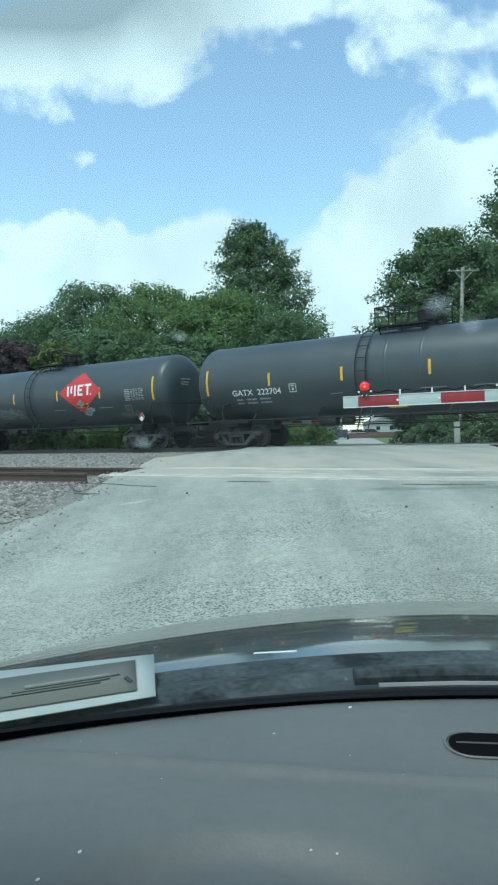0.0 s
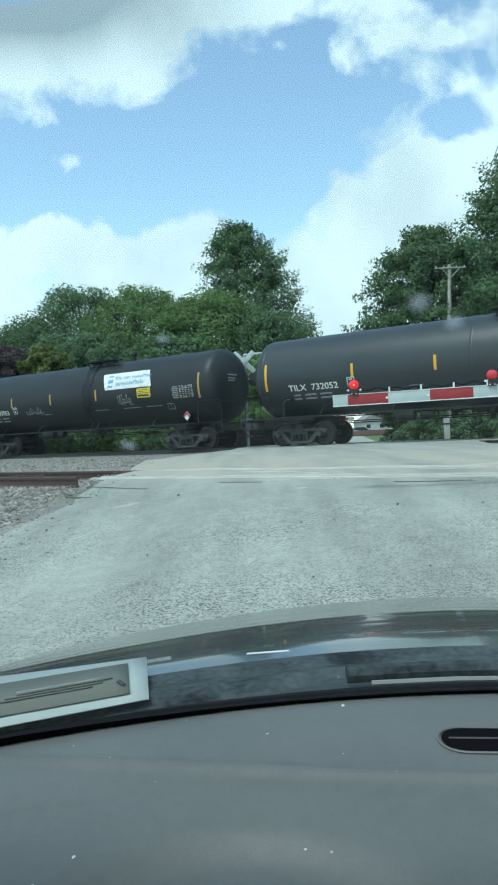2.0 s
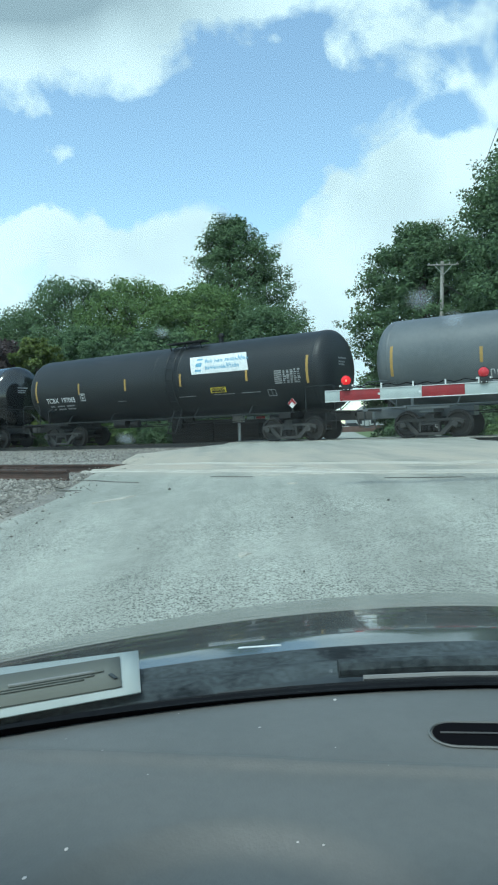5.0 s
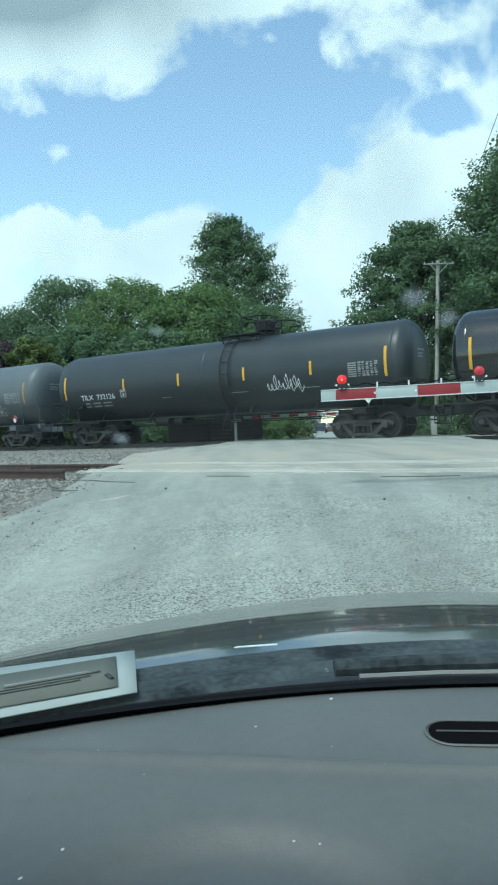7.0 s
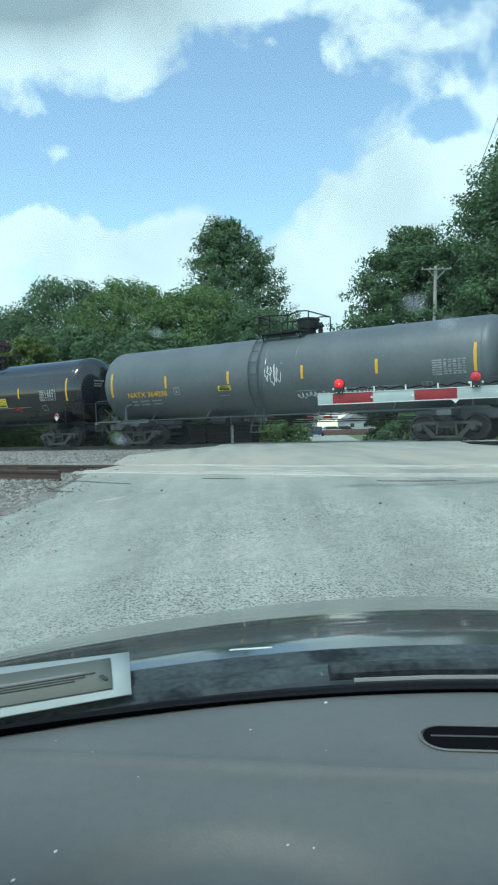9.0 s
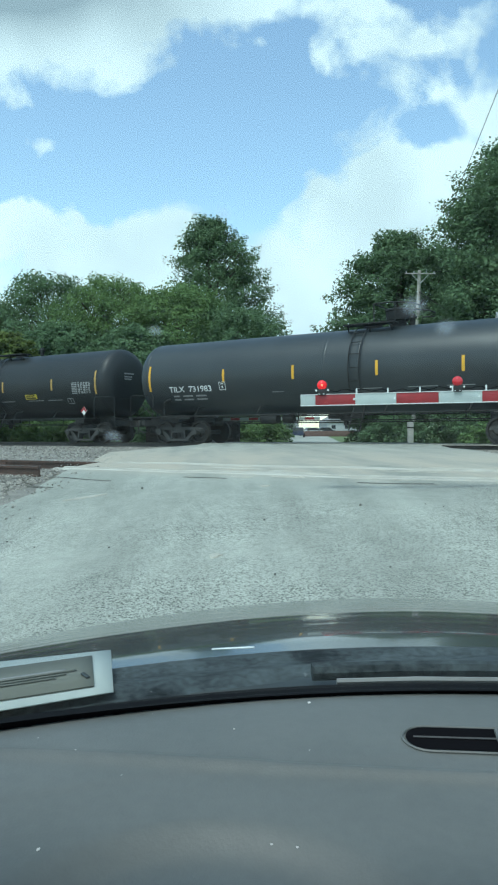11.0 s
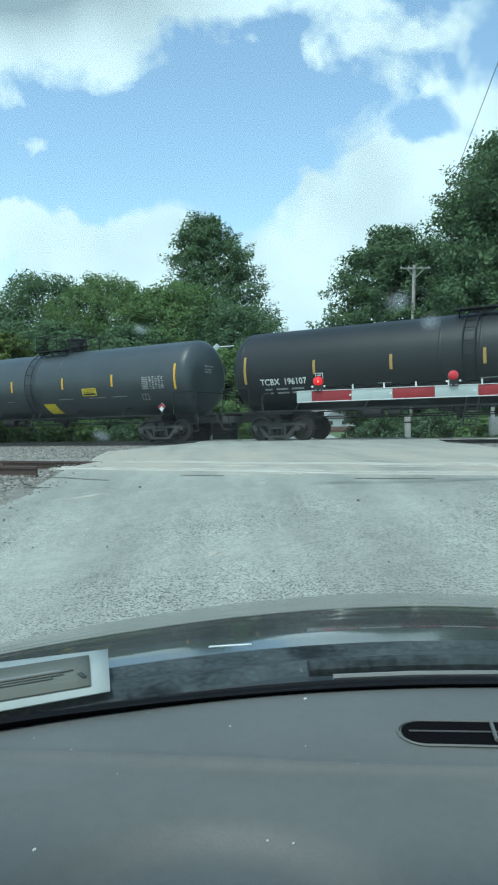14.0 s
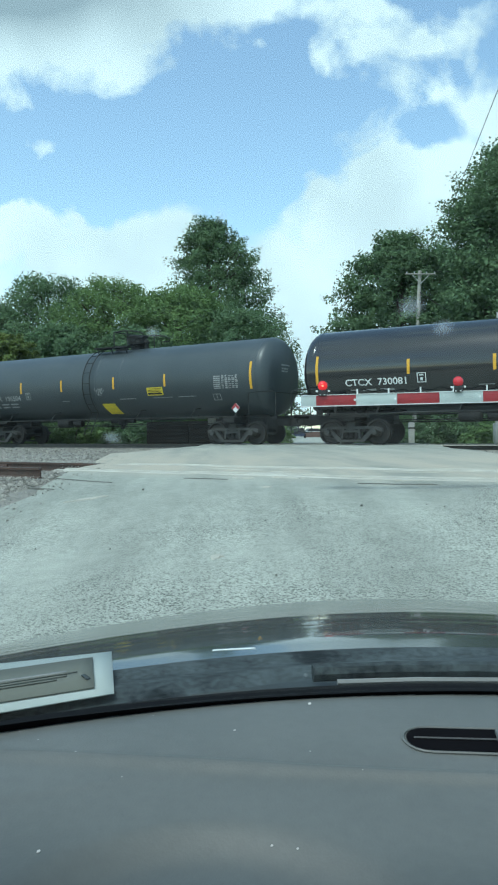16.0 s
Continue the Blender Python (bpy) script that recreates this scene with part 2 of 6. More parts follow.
    link(t, patchy.outputs[0], amount2.inputs[1])
    tan = t.nodes.new("ShaderNodeMixRGB")
    tan.inputs[2].default_value = (0.40, 0.35, 0.285, 1)
    link(t, amount2.outputs[0], tan.inputs[0])
    link(t, hsv.outputs[0], tan.inputs[1])
    link(t, tan.outputs[0], b.inputs["Base Color"])
    bp = t.nodes.new("ShaderNodeBump")
    bp.inputs["Strength"].default_value, bp.inputs["Distance"].default_value = 0.5, 0.008
    link(t, vo.outputs["Distance"], bp.inputs["Height"])
    link(t, bp.outputs[0], b.inputs["Normal"])
    return m


def windshield_mat():
    """Green-tinted glass: mostly clear, with a faint mirror of the dashboard."""
    m = bpy.data.materials.new("tinted windshield glass")
    m.use_nodes = True
    t = m.node_tree
    t.nodes.clear()
    out, mix = t.nodes.new("ShaderNodeOutputMaterial"), t.nodes.new("ShaderNodeMixShader")
    tr, gl = t.nodes.new("ShaderNodeBsdfTransparent"), t.nodes.new("ShaderNodeBsdfGlossy")
    tr.inputs[0].default_value = (0.86, 1.0, 0.99, 1)
    gl.inputs["Roughness"].default_value = 0.06
    mix.inputs[0].default_value = 0.11
    link(t, tr.outputs[0], mix.inputs[1])
    link(t, gl.outputs[0], mix.inputs[2])
    link(t, mix.outputs[0], out.inputs[0])
    return m


def smear_mat():
    m = bpy.data.materials.new("dried water smear")
    m.use_nodes = True
    t = m.node_tree
    t.nodes.clear()
    out, mix = t.nodes.new("ShaderNodeOutputMaterial"), t.nodes.new("ShaderNodeMixShader")
    tr, df = t.nodes.new("ShaderNodeBsdfTransparent"), t.nodes.new("ShaderNodeBsdfTranslucent")
    df.inputs[0].default_value = (0.7, 0.75, 0.75, 1)
    co, ln, mr = t.nodes.new("ShaderNodeTexCoord"), t.nodes.new("ShaderNodeVectorMath"), t.nodes.new("ShaderNodeMapRange")
    ln.operation = "LENGTH"
    link(t, co.outputs["Object"], ln.inputs[0])
    mr.inputs["From Min"].default_value, mr.inputs["From Max"].default_value = 0.0, 1.0
    mr.inputs["To Min"].default_value, mr.inputs["To Max"].default_value = 0.26, 0.0
    mr.interpolation_type = "SMOOTHSTEP"
    link(t, ln.outputs["Value"], mr.inputs[0])
    link(t, mr.outputs[0], mix.inputs[0])
    link(t, tr.outputs[0], mix.inputs[1])
    link(t, df.outputs[0], mix.inputs[2])
    link(t, mix.outputs[0], out.inputs[0])
    return m


M = {
    "windshield": windshield_mat(),
    "smear": smear_mat(),
    "asphalt": road_mat(),
    "gravel": mat("gravel", (0.155, 0.142, 0.122), 0.95, spots=(0.26, 0.24, 0.21), scale=1.6, amount=0.3, bump=0.9, bump_scale=26),
    "grass": mat("grass", (0.05, 0.085, 0.02), 0.9, spots=(0.10, 0.14, 0.035), scale=0.8, bump=0.6, bump_scale=12),
    "stone": mat("ballast stone", (0.18, 0.165, 0.145), 0.9, spots=(0.32, 0.295, 0.26), scale=3, island=0.5),
    "rail": mat("rusty rail", (0.10, 0.055, 0.042), 0.75, spots=(0.06, 0.038, 0.03), scale=5, metal=0.2),
    "railtop": mat("worn rail head", (0.14, 0.13, 0.12), 0.4, metal=0.7, spots=(0.08, 0.06, 0.05), scale=3),
    "tie": mat("old tie wood", (0.07, 0.055, 0.042), 0.9, spots=(0.12, 0.10, 0.08), scale=6, bump=0.5),
    "gloss_black": mat("glossy black paint", (0.010, 0.011, 0.012), 0.13, spots=(0.016, 0.017, 0.018), scale=0.7, spec=0.9),
    "matt_black": mat("weathered black paint", (0.0130, 0.0165, 0.0175), 0.48, spots=(0.019, 0.021, 0.023), scale=0.6, spec=0.35),
    "charcoal": mat("charcoal paint", (0.022, 0.0275, 0.031), 0.42, spots=(0.030, 0.036, 0.039), scale=0.6, spec=0.5),
    "slate": mat("slate grey paint", (0.036, 0.047, 0.053), 0.42, spots=(0.048, 0.059, 0.065), scale=0.6, spec=0.5),
    "pale_grey": mat("pale grey paint", (0.084, 0.098, 0.105), 0.48, spots=(0.112, 0.126, 0.132), scale=0.6),
    "iron": mat("dusty black iron", (0.011, 0.0118, 0.0125), 0.7, spots=(0.024, 0.0235, 0.0225), scale=3, spec=0.3),
    "iron_brown": mat("brown dusty cast steel", (0.030, 0.031, 0.030), 0.75, spots=(0.050, 0.049, 0.046), scale=4),
    "wheel": mat("wheel steel", (0.016, 0.015, 0.015), 0.6, metal=0.2, spots=(0.026, 0.024, 0.022), scale=4),
    "tread": mat("bright wheel rim", (0.32, 0.31, 0.30), 0.35, metal=0.8),
    "white": mat("white lettering paint", (0.75, 0.76, 0.75), 0.6, spots=(0.6, 0.61, 0.6), scale=5),
    "dim": mat("faded white paint", (0.33, 0.34, 0.34), 0.65, spots=(0.2, 0.2, 0.2), scale=9),
    "amber": mat("amber reflective tape", (0.72, 0.38, 0.02), 0.45, spots=(0.62, 0.33, 0.03), scale=7),
    "ochre": mat("faded ochre tape", (0.42, 0.26, 0.06), 0.5, spots=(0.33, 0.21, 0.06), scale=7),
    "yellow": mat("yellow panel paint", (0.70, 0.55, 0.03), 0.5, spots=(0.6, 0.47, 0.04), scale=6),
    "black": mat("black sign paint", (0.01, 0.01, 0.01), 0.6),
    "red": mat("red sign paint", (0.55, 0.025, 0.03), 0.5, spots=(0.47, 0.03, 0.035), scale=8),
    "redtape": mat("red reflective sheeting", (0.30, 0.016, 0.022), 0.5, spots=(0.24, 0.014, 0.018), scale=9),
    "whitetape": mat("white reflective sheeting", (0.44, 0.49, 0.475), 0.5, spots=(0.37, 0.41, 0.40), scale=8),
    "blue": mat("blue print", (0.07, 0.24, 0.38), 0.5, spots=(0.22, 0.44, 0.56), scale=14, amount=0.5),
    "pale_teal": mat("pale teal spray paint", (0.34, 0.66, 0.64), 0.55, spots=(0.22, 0.55, 0.54), scale=3, amount=0.5),
    "teal": mat("teal spray paint", (0.14, 0.50, 0.55), 0.5, spots=(0.05, 0.25, 0.28), scale=0.9, amount=0.35),
    "silver": mat("galvanised steel", (0.45, 0.46, 0.46), 0.5, metal=0.6, spots=(0.35, 0.36, 0.36), scale=7),
    "concrete": mat("pale concrete", (0.42, 0.41, 0.38), 0.9, spots=(0.34, 0.33, 0.31), scale=2, bump=0.3),
    "dust": mat("pale dusty asphalt", (0.44, 0.41, 0.35), 0.95, spots=(0.33, 0.31, 0.27), scale=5),
    "pale_dust": mat("whitish crossing filler", (0.47, 0.45, 0.40), 0.95, spots=(0.33, 0.305, 0.265), scale=2.5, amount=0.5),
    "crack": mat("crack tar", (0.07, 0.068, 0.062), 0.9, spots=(0.14, 0.135, 0.12), scale=6),
    "pole": mat("weathered pole wood", (0.30, 0.28, 0.25), 0.9, spots=(0.40, 0.38, 0.35), scale=3, bump=0.3),
    "wire": mat("wire", (0.03, 0.03, 0.03), 0.6),
    "bark": mat("bark", (0.07, 0.055, 0.04), 0.95, spots=(0.12, 0.10, 0.08), scale=3, bump=0.6),
    "leaf_deep": leaf_mat("deep green leaves", (0.100, 0.165, 0.082), (0.135, 0.205, 0.100)),
    "leaf_mid": leaf_mat("green leaves", (0.120, 0.195, 0.070), (0.160, 0.24, 0.088)),
    "leaf_lime": leaf_mat("yellow-green leaves", (0.125, 0.170, 0.048), (0.165, 0.205, 0.065)),
    "leaf_plum": leaf_mat("purple leaves", (0.095, 0.070, 0.075), (0.12, 0.09, 0.085)),
    "lamp_red": mat("lit red lens", (0.4, 0.004, 0.006), 0.25, emit=(1.0, 0.018, 0.022, 0.7)),
    # weak emission added, so the lens of the dark lamp still glows red
    "lamp_dim": mat("dim red lens with a faint glow", (0.45, 0.02, 0.03), 0.2, emit=(1.0, 0.04, 0.05, 0.12)),
    "lamp_core": mat("lamp bulb glow", (0.8, 0.1, 0.05), 0.3, emit=(1.0, 0.22, 0.12, 1.6)),
    "car_paint": mat("grey-green car paint", (0.030, 0.036, 0.037), 0.2, metal=0.2, spots=(0.040, 0.046, 0.046), scale=2, coat=0.8),
    "cowl": mat("black cowl plastic", (0.004, 0.006, 0.008), 0.75, spots=(0.070, 0.083, 0.087), scale=7, amount=0.34, spec=0.12),
    # grey of the vent slat; on the cowl it paints a pale reflection
    "slat_and_sheen_grey": mat("grey of vent slat and cowl sheen", (0.013, 0.019, 0.022), 0.6, spots=(0.03, 0.037, 0.039), scale=6, amount=0.4),
    "rubber": mat("black rubber", (0.005, 0.005, 0.006), 0.9, spec=0.1),
    "dash": mat("grey dashboard plastic", (0.094, 0.106, 0.101), 0.52, spots=(0.112, 0.124, 0.118), scale=7, bump=0.07, bump_scale=420, spec=0.36),
    # black of the glass border; on the vent it paints the hollow's shade
    "border_and_shade_black": mat("black of glass border and vent shade", (0.004, 0.004, 0.005), 0.95, spec=0.05),
    "lining": mat("grey car lining", (0.22, 0.215, 0.205), 0.95, spots=(0.19, 0.185, 0.18), scale=12),
    "speck": mat("dust speck", (0.5, 0.5, 0.48), 0.9),
    "paper": leaf_mat("sticker paper", (0.20, 0.20, 0.17), (0.16, 0.165, 0.14)),
    "paper_edge": leaf_mat("white sticker border", (0.62, 0.66, 0.63), (0.36, 0.39, 0.37)),
    "faint_print": mat("faded brown print", (0.13, 0.13, 0.11), 0.9),
    "roofing": mat("grey roof", (0.2, 0.2, 0.2), 0.9, spots=(0.26, 0.26, 0.26), scale=3),
    "siding": mat("grey-white siding", (0.40, 0.41, 0.41), 0.8, spots=(0.34, 0.35, 0.35), scale=2),
    "fence": mat("weathered red-brown fence boards", (0.10, 0.055, 0.045), 0.9, spots=(0.14, 0.085, 0.07), scale=2),
    # near-black for the block of unclear kind beyond the tracks
    "block_black": mat("near-black block colour", (0.006, 0.006, 0.006), 0.9, spots=(0.013, 0.012, 0.011), scale=5, bump=0.4, spec=0.2),
    "brick": mat("red brick", (0.22, 0.08, 0.06), 0.9, spots=(0.28, 0.11, 0.08), scale=6),
    "glass_dark": mat("dark window glass", (0.02, 0.025, 0.03), 0.08),
    "van_white": mat("white car paint", (0.7, 0.71, 0.72), 0.25, coat=0.6),
    "van_blue": mat("dark blue car paint", (0.03, 0.04, 0.07), 0.25, coat=0.6),
}


# ---- mesh helpers ----
def box(bm, x0, y0, z0, x1, y1, z1, bevel=0.0, m=None):
    r = bmesh.ops.create_cube(bm, size=1, matrix=Matrix.Translation(((x0 + x1) / 2, (y0 + y1) / 2, (z0 + z1) / 2)) @ Matrix.Diagonal((x1 - x0, y1 - y0, z1 - z0, 1)))
    vs = r["verts"]
    if bevel:
        es = list({e for v in vs for e in v.link_edges})
        b = bmesh.ops.bevel(bm, geom=es, offset=bevel, segments=2, affect="EDGES", profile=0.5)
        vs = list({v for f in b["faces"] for v in f.verts} | {v for v in vs if v.is_valid})
    if m is not None:
        bmesh.ops.transform(bm, matrix=m, verts=vs)
    return bm


def rod(bm, a, b, r, seg=8, r2=None):
    a, b = Vector(a), Vector(b)
    d = b - a
    m = Matrix.Translation((a + b) / 2) @ d.to_track_quat("Z", "Y").to_matrix().to_4x4()
    bmesh.ops.create_cone(bm, cap_ends=True, segments=seg, radius1=r, radius2=r if r2 is None else r2, depth=d.length, matrix=m)
    return bm


def path(bm, pts, r, seg=6):
    """A round bar swept along points, in one piece."""
    pts = [Vector(p) for p in pts]
    rings = []
    for i, p in enumerate(pts):
        d = (pts[min(i + 1, len(pts) - 1)] - pts[max(i - 1, 0)]).normalized()
        side = d.cross(Vector((0.31, 0.17, 0.94)))
        side = side.normalized() if side.length > 1e-4 else Vector((1, 0, 0))
        up = side.cross(d)
        rings.append([bm.verts.new(p + (side * math.cos(2 * math.pi * k / seg) + up * math.sin(2 * math.pi * k / seg)) * r) for k in range(seg)])
    for a, b in zip(rings, rings[1:]):
        for k in range(seg):
            bm.faces.new((a[k], a[(k + 1) % seg], b[(k + 1) % seg], b[k]))
    bm.faces.new(rings[0][::-1])
    bm.faces.new(rings[-1])
    return bm


def prism(bm, pts, y0, y1):
    """An outline in x, z drawn out from y0 to y1."""
    a = [bm.verts.new((x, y0, z)) for x, z in pts]
    b = [bm.verts.new((x, y1, z)) for x, z in pts]
    n = len(pts)
    bm.faces.new(a)
    bm.faces.new(b[::-1])
    for i in range(n):
        bm.faces.new((a[(i + 1) % n], a[i], b[i], b[(i + 1) % n]))
    bmesh.ops.recalc_face_normals(bm, faces=bm.faces)
    return bm


def turned(bm, profile, seg=48, centre=(0, 0), axis="X"):
    """A solid of revolution about x (or z): profile of (along, radius)."""
    rings = []
    for x, r in profile:
        ring = []
        for i in range(seg):
            a = 2 * math.pi * i / seg
            if axis == "X":
                ring.append(bm.verts.new((x, centre[0] + r * math.cos(a), centre[1] + r * math.sin(a))))
            elif axis == "Y":
                ring.append(bm.verts.new((centre[0] + r * math.cos(a), x, centre[1] + r * math.sin(a))))
            else:
                ring.append(bm.verts.new((centre[0] + r * math.cos(a), centre[1] + r * math.sin(a), x)))
        rings.append(ring)
    for p, q in zip(rings, rings[1:]):
        for i in range(seg):
            bm.faces.new((p[i], p[(i + 1) % seg], q[(i + 1) % seg], q[i]))
    bm.faces.new(rings[0][::-1])
    bm.faces.new(rings[-1])
    bmesh.ops.recalc_face_normals(bm, faces=bm.faces)
    return bm


def finish(name, bm, material, smooth=True):
    me = bpy.data.meshes.new(name)
    bm.normal_update()
    bm.to_mesh(me)
    bm.free()
    me.materials.append(M[material])
    if smooth:
        for p in me.polygons:
            p.use_smooth = True
        me.set_sharp_from_angle(angle=radians(38))
    return me


def part(name, bm, material, parent, label="", at=None, smooth=True):
    me = bm if isinstance(bm, bpy.types.Mesh) else finish(name, bm, material, smooth)
    ob = new(name, me)
    ob.parent = parent
    if at is not None:
        ob.matrix_basis = at
    if label:
        ob["label"] = label
    return ob


def thing(name, label, category, at=None, group="", kind=""):
    ob = new(name)
    ob.empty_display_size = 0.2
    if at is not None:
        ob.matrix_basis = at
    return tagged(ob, label, category, group, kind)


def solid(name, bm, material, label, category="", at=None, kind="", group="", smooth=True):
    ob = new(name, finish(name, bm, material, smooth))
    if at is not None:
        ob.matrix_basis = at
    return tagged(ob, label, category, group, kind)


def smoothstep(a, b, x):
    t = min(1, max(0, (x - a) / (b - a)))
    return t * t * (3 - 2 * t)


# ---- ground ----
ROAD_DIR = Vector((math.sin(radians(8)), math.cos(radians(8)), 0))
ROAD_RIGHT = Vector((ROAD_DIR.y, -ROAD_DIR.x, 0))


def road_height(p):
    if p < 16:
        return RAIL * smoothstep(0.5, 8.6, p)
    return RAIL - 0.85 * smoothstep(26, 40, p)


def ground_height(p):
    return road_height(p) - 0.03 - 0.13 * smoothstep(4.5, 7.6, p) * (1 - smoothstep(27, 36, p))


def frange(a, b, step):
    n = max(1, round((b - a) / step))
    return [a + (b - a) * i / n for i in range(n + 1)]


def sheet(bm, us, vs, fn):
    rows = [[bm.verts.new(fn(u, v)) for u in us] for v in vs]
    for a, b in zip(rows, rows[1:]):
        for i in range(len(us) - 1):
            bm.faces.new((a[i], a[i + 1], b[i + 1], b[i]))
    return bm


def make_ground():
    ps = [-900, -300, -100, -30, -10, -3] + frange(-1, 42, 0.5) + [50, 60, 80, 120, 200, 400, 900, 1800]
    qs = [-1800, -700, -300, -150, -90] + frange(-60, 40, 1.0) + [60, 100, 200, 500, 1500]

    def at(q, p):
        v = ACROSS * p + ALONG * q
        bump = 0.025 * noise.noise((v.x * 0.7, v.y * 0.7, 0)) if -5 < p < 45 else 0
        return (v.x, v.y, ground_height(p) + bump)
    g = solid("ground", sheet(bmesh.new(), qs, ps, at), "gravel", "grey gravel and dirt beside the tracks", kind="structure")
    # grass beyond the line
    bm = sheet(bmesh.new(), [-300, -100] + frange(-60, 60, 3) + [100, 300], frange(29, 45, 1) + [60, 90, 150, 300, 700], lambda q, p: (
        *(ACROSS * p + ALONG * q).xy, ground_height(p) + 0.05))
    solid("lawn", bm, "grass", "mown green grass beyond the tracks", kind="structure")
    # road
    us = frange(-4.8, 4.8, 0.4)
    ws = [-60, -20, -8, -4] + frange(-2, 46, 0.4) + [60, 90, 140, 240]

    def road_at(u, w):
        left = 3.45 + 0.35 * smoothstep(7, 10.5, w) + 1.45 * smoothstep(11.5, 18, w) - 0.75 * smoothstep(20, 26, w)
        half = (left if u < 0 else 4.6) / 4.8
        half *= 1.0 if w < 28 else 1.0 - 0.3 * smoothstep(28, 45, w)
        v = ROAD_DIR * w + ROAD_RIGHT * (u * half) + Vector((-0.2, 0, 0))
        edge = 0.25 * noise.noise((w * 0.6, u, 4)) if abs(u) > 4.3 else 0
        v = v + ROAD_RIGHT * edge
        p = v.dot(ACROSS)
        z = road_height(p) + 0.012 * noise.noise((v.x * 0.8, v.y * 0.8, 2)) + (0.06 if p > 30 else 0.0)
        if abs(u) > 4.7:
            z -= 0.2
        return (v.x, v.y, z)
    solid("road", sheet(bmesh.new(), us, ws, road_at), "asphalt", "worn pale grey asphalt road over the crossing", kind="structure")


make_ground()


# ---- tracks ----
def rail_section():
    return ((-0.07, -0.17), (0.07, -0.17), (0.07, -0.155), (0.012, -0.135), (0.012, -0.045), (0.036, -0.035), (0.036, -0.004), (0.028, 0),
            (-0.028, 0), (-0.036, -0.004), (-0.036, -0.035), (-0.012, -0.045), (-0.012, -0.135), (-0.07, -0.155))


def make_track(name, centre, q0, q1, label, road_gap, rust, runs):
    base = Matrix.Translation(ACROSS * centre + Vector((0, 0, RAIL))) @ pose(0, 0, 0, 0, 0, TURN)
    tr = thing(name, label, "railway track", base, kind="structure")
    ends = (q0, q1)
    for side, (q0, q1) in [(s, r) for s in (-0.753, 0.753) for r in runs]:
        bm = bmesh.new()
        sec = rail_section()
        a = [bm.verts.new((q0, side + y, z)) for y, z in sec]
        b = [bm.verts.new((q1, side + y, z)) for y, z in sec]
        n = len(sec)
        for i in range(n):
            bm.faces.new((a[i], a[(i + 1) % n], b[(i + 1) % n], b[i]))
        bm.faces.new(a)
        bm.faces.new(b[::-1])
        bmesh.ops.recalc_face_normals(bm, faces=bm.faces)
        r = part("rail", bm, rust, tr, smooth=False)
        bm = bmesh.new()
        box(bm, q0, side - 0.03, 0.0005, q1, side + 0.03, 0.004)
        part("running_surface", bm, "railtop", r, "worn bright rail head")
        if q0 > -11:
            continue
        bm = bmesh.new()      # joint bar with bolts on the near rail
        box(bm, -12.3, side - 0.045, -0.13, -11.3, side - 0.014, -0.05, 0.006)
        for i in range(6):
            rod(bm, (-12.2 + i * 0.16, side - 0.065, -0.09), (-12.2 + i * 0.16, side - 0.04, -0.09), 0.018)
        part("joint_bar", bm, rust, r)
    me = finish("tie", box(bmesh.new(), -0.11, -1.3, -0.33, 0.11, 1.3, -0.155, 0.012), "tie")
    q, q1 = ends
    while q < q1:
        if not (road_gap[0] < q < road_gap[1]):
            part("tie", me, "tie", tr, at=pose(q, 0.05 * noise.noise((q, 0, 0)), 0, 0, 0, 1.5 * noise.noise((q, 3, 0))))
        q += 0.55
    return tr


make_track("track_near", NEAR_P, -55, 12, "rusty siding rails on weathered wooden ties in gravel", (-10.2, 3.5), "rail", ((-55, -8.75), (2.4, 12)))
make_track("track_far", FAR_P, -75, 30, "main line rails under the passing train", (-17, -4), "iron_brown", ((-75, 30),))


def stones(name, label, spans, count, size, seed):
    """Loose ballast: small angular stones, one mesh."""
    rnd = random.Random(seed)
    verts, faces = [], []
    for q0, q1, p0, p1, share in spans:
        for _ in range(int(count * share)):
            q, p = rnd.uniform(q0, q1), rnd.uniform(p0, p1)
            v = ACROSS * p + ALONG * q
            w = v.dot(ROAD_DIR)
            side = (v - Vector((-0.2, 0, 0))).dot(ROAD_RIGHT)
            edge = 3.5 + 0.35 * smoothstep(7, 10.5, w) + 1.45 * smoothstep(11.5, 18, w) - 0.75 * smoothstep(20, 26, w) + 0.25 * noise.noise((w * 2.1, 0, 7))
            s = size * rnd.uniform(0.5, 1.5)
            z = ground_height(p) + s * 0.2
            if -edge < side < 4.65:       # some lie strewn over the road's broken edge
                if side > -edge + 1.1 * rnd.random() ** 4 or p > 20:
                    continue
                s *= 0.45
                z = road_height(p) + s * 0.25
            k = len(verts)
            for dx, dy, dz in ((1, 0, 0), (-0.5, 0.87, 0), (-0.5, -0.87, 0), (0.1, 0, 1), (0, 0.1, -0.8)):
                verts.append((v.x + s * (dx + rnd.uniform(-0.3, 0.3)), v.y + s * (dy + rnd.uniform(-0.3, 0.3)), z + s * 0.7 * (dz + rnd.uniform(-0.2, 0.2))))
            faces += [(k, k + 1, k + 3), (k + 1, k + 2, k + 3), (k + 2, k, k + 3), (k + 1, k, k + 4), (k + 2, k + 1, k + 4), (k, k + 2, k + 4)]
    me = bpy.data.meshes.new(name)
    me.from_pydata(verts, [], faces)
    me.materials.append(M["stone"])
    tagged(new(name, me), label, "gravel", kind="stuff")


stones("ballast", "loose pale grey ballast stones around the rails",
       ((-28, 0, 4.2, 8.0, 0.25), (-28, 0, 9.6, 14, 0.2), (-40, -6, 14, 23.0, 0.3), (-8, 18, 6, 14, 0.08), (-10, 18, 14, 23, 0.12), (-26, -6, 8.1, 9.4, 0.05)), 30000, 0.033, 5)
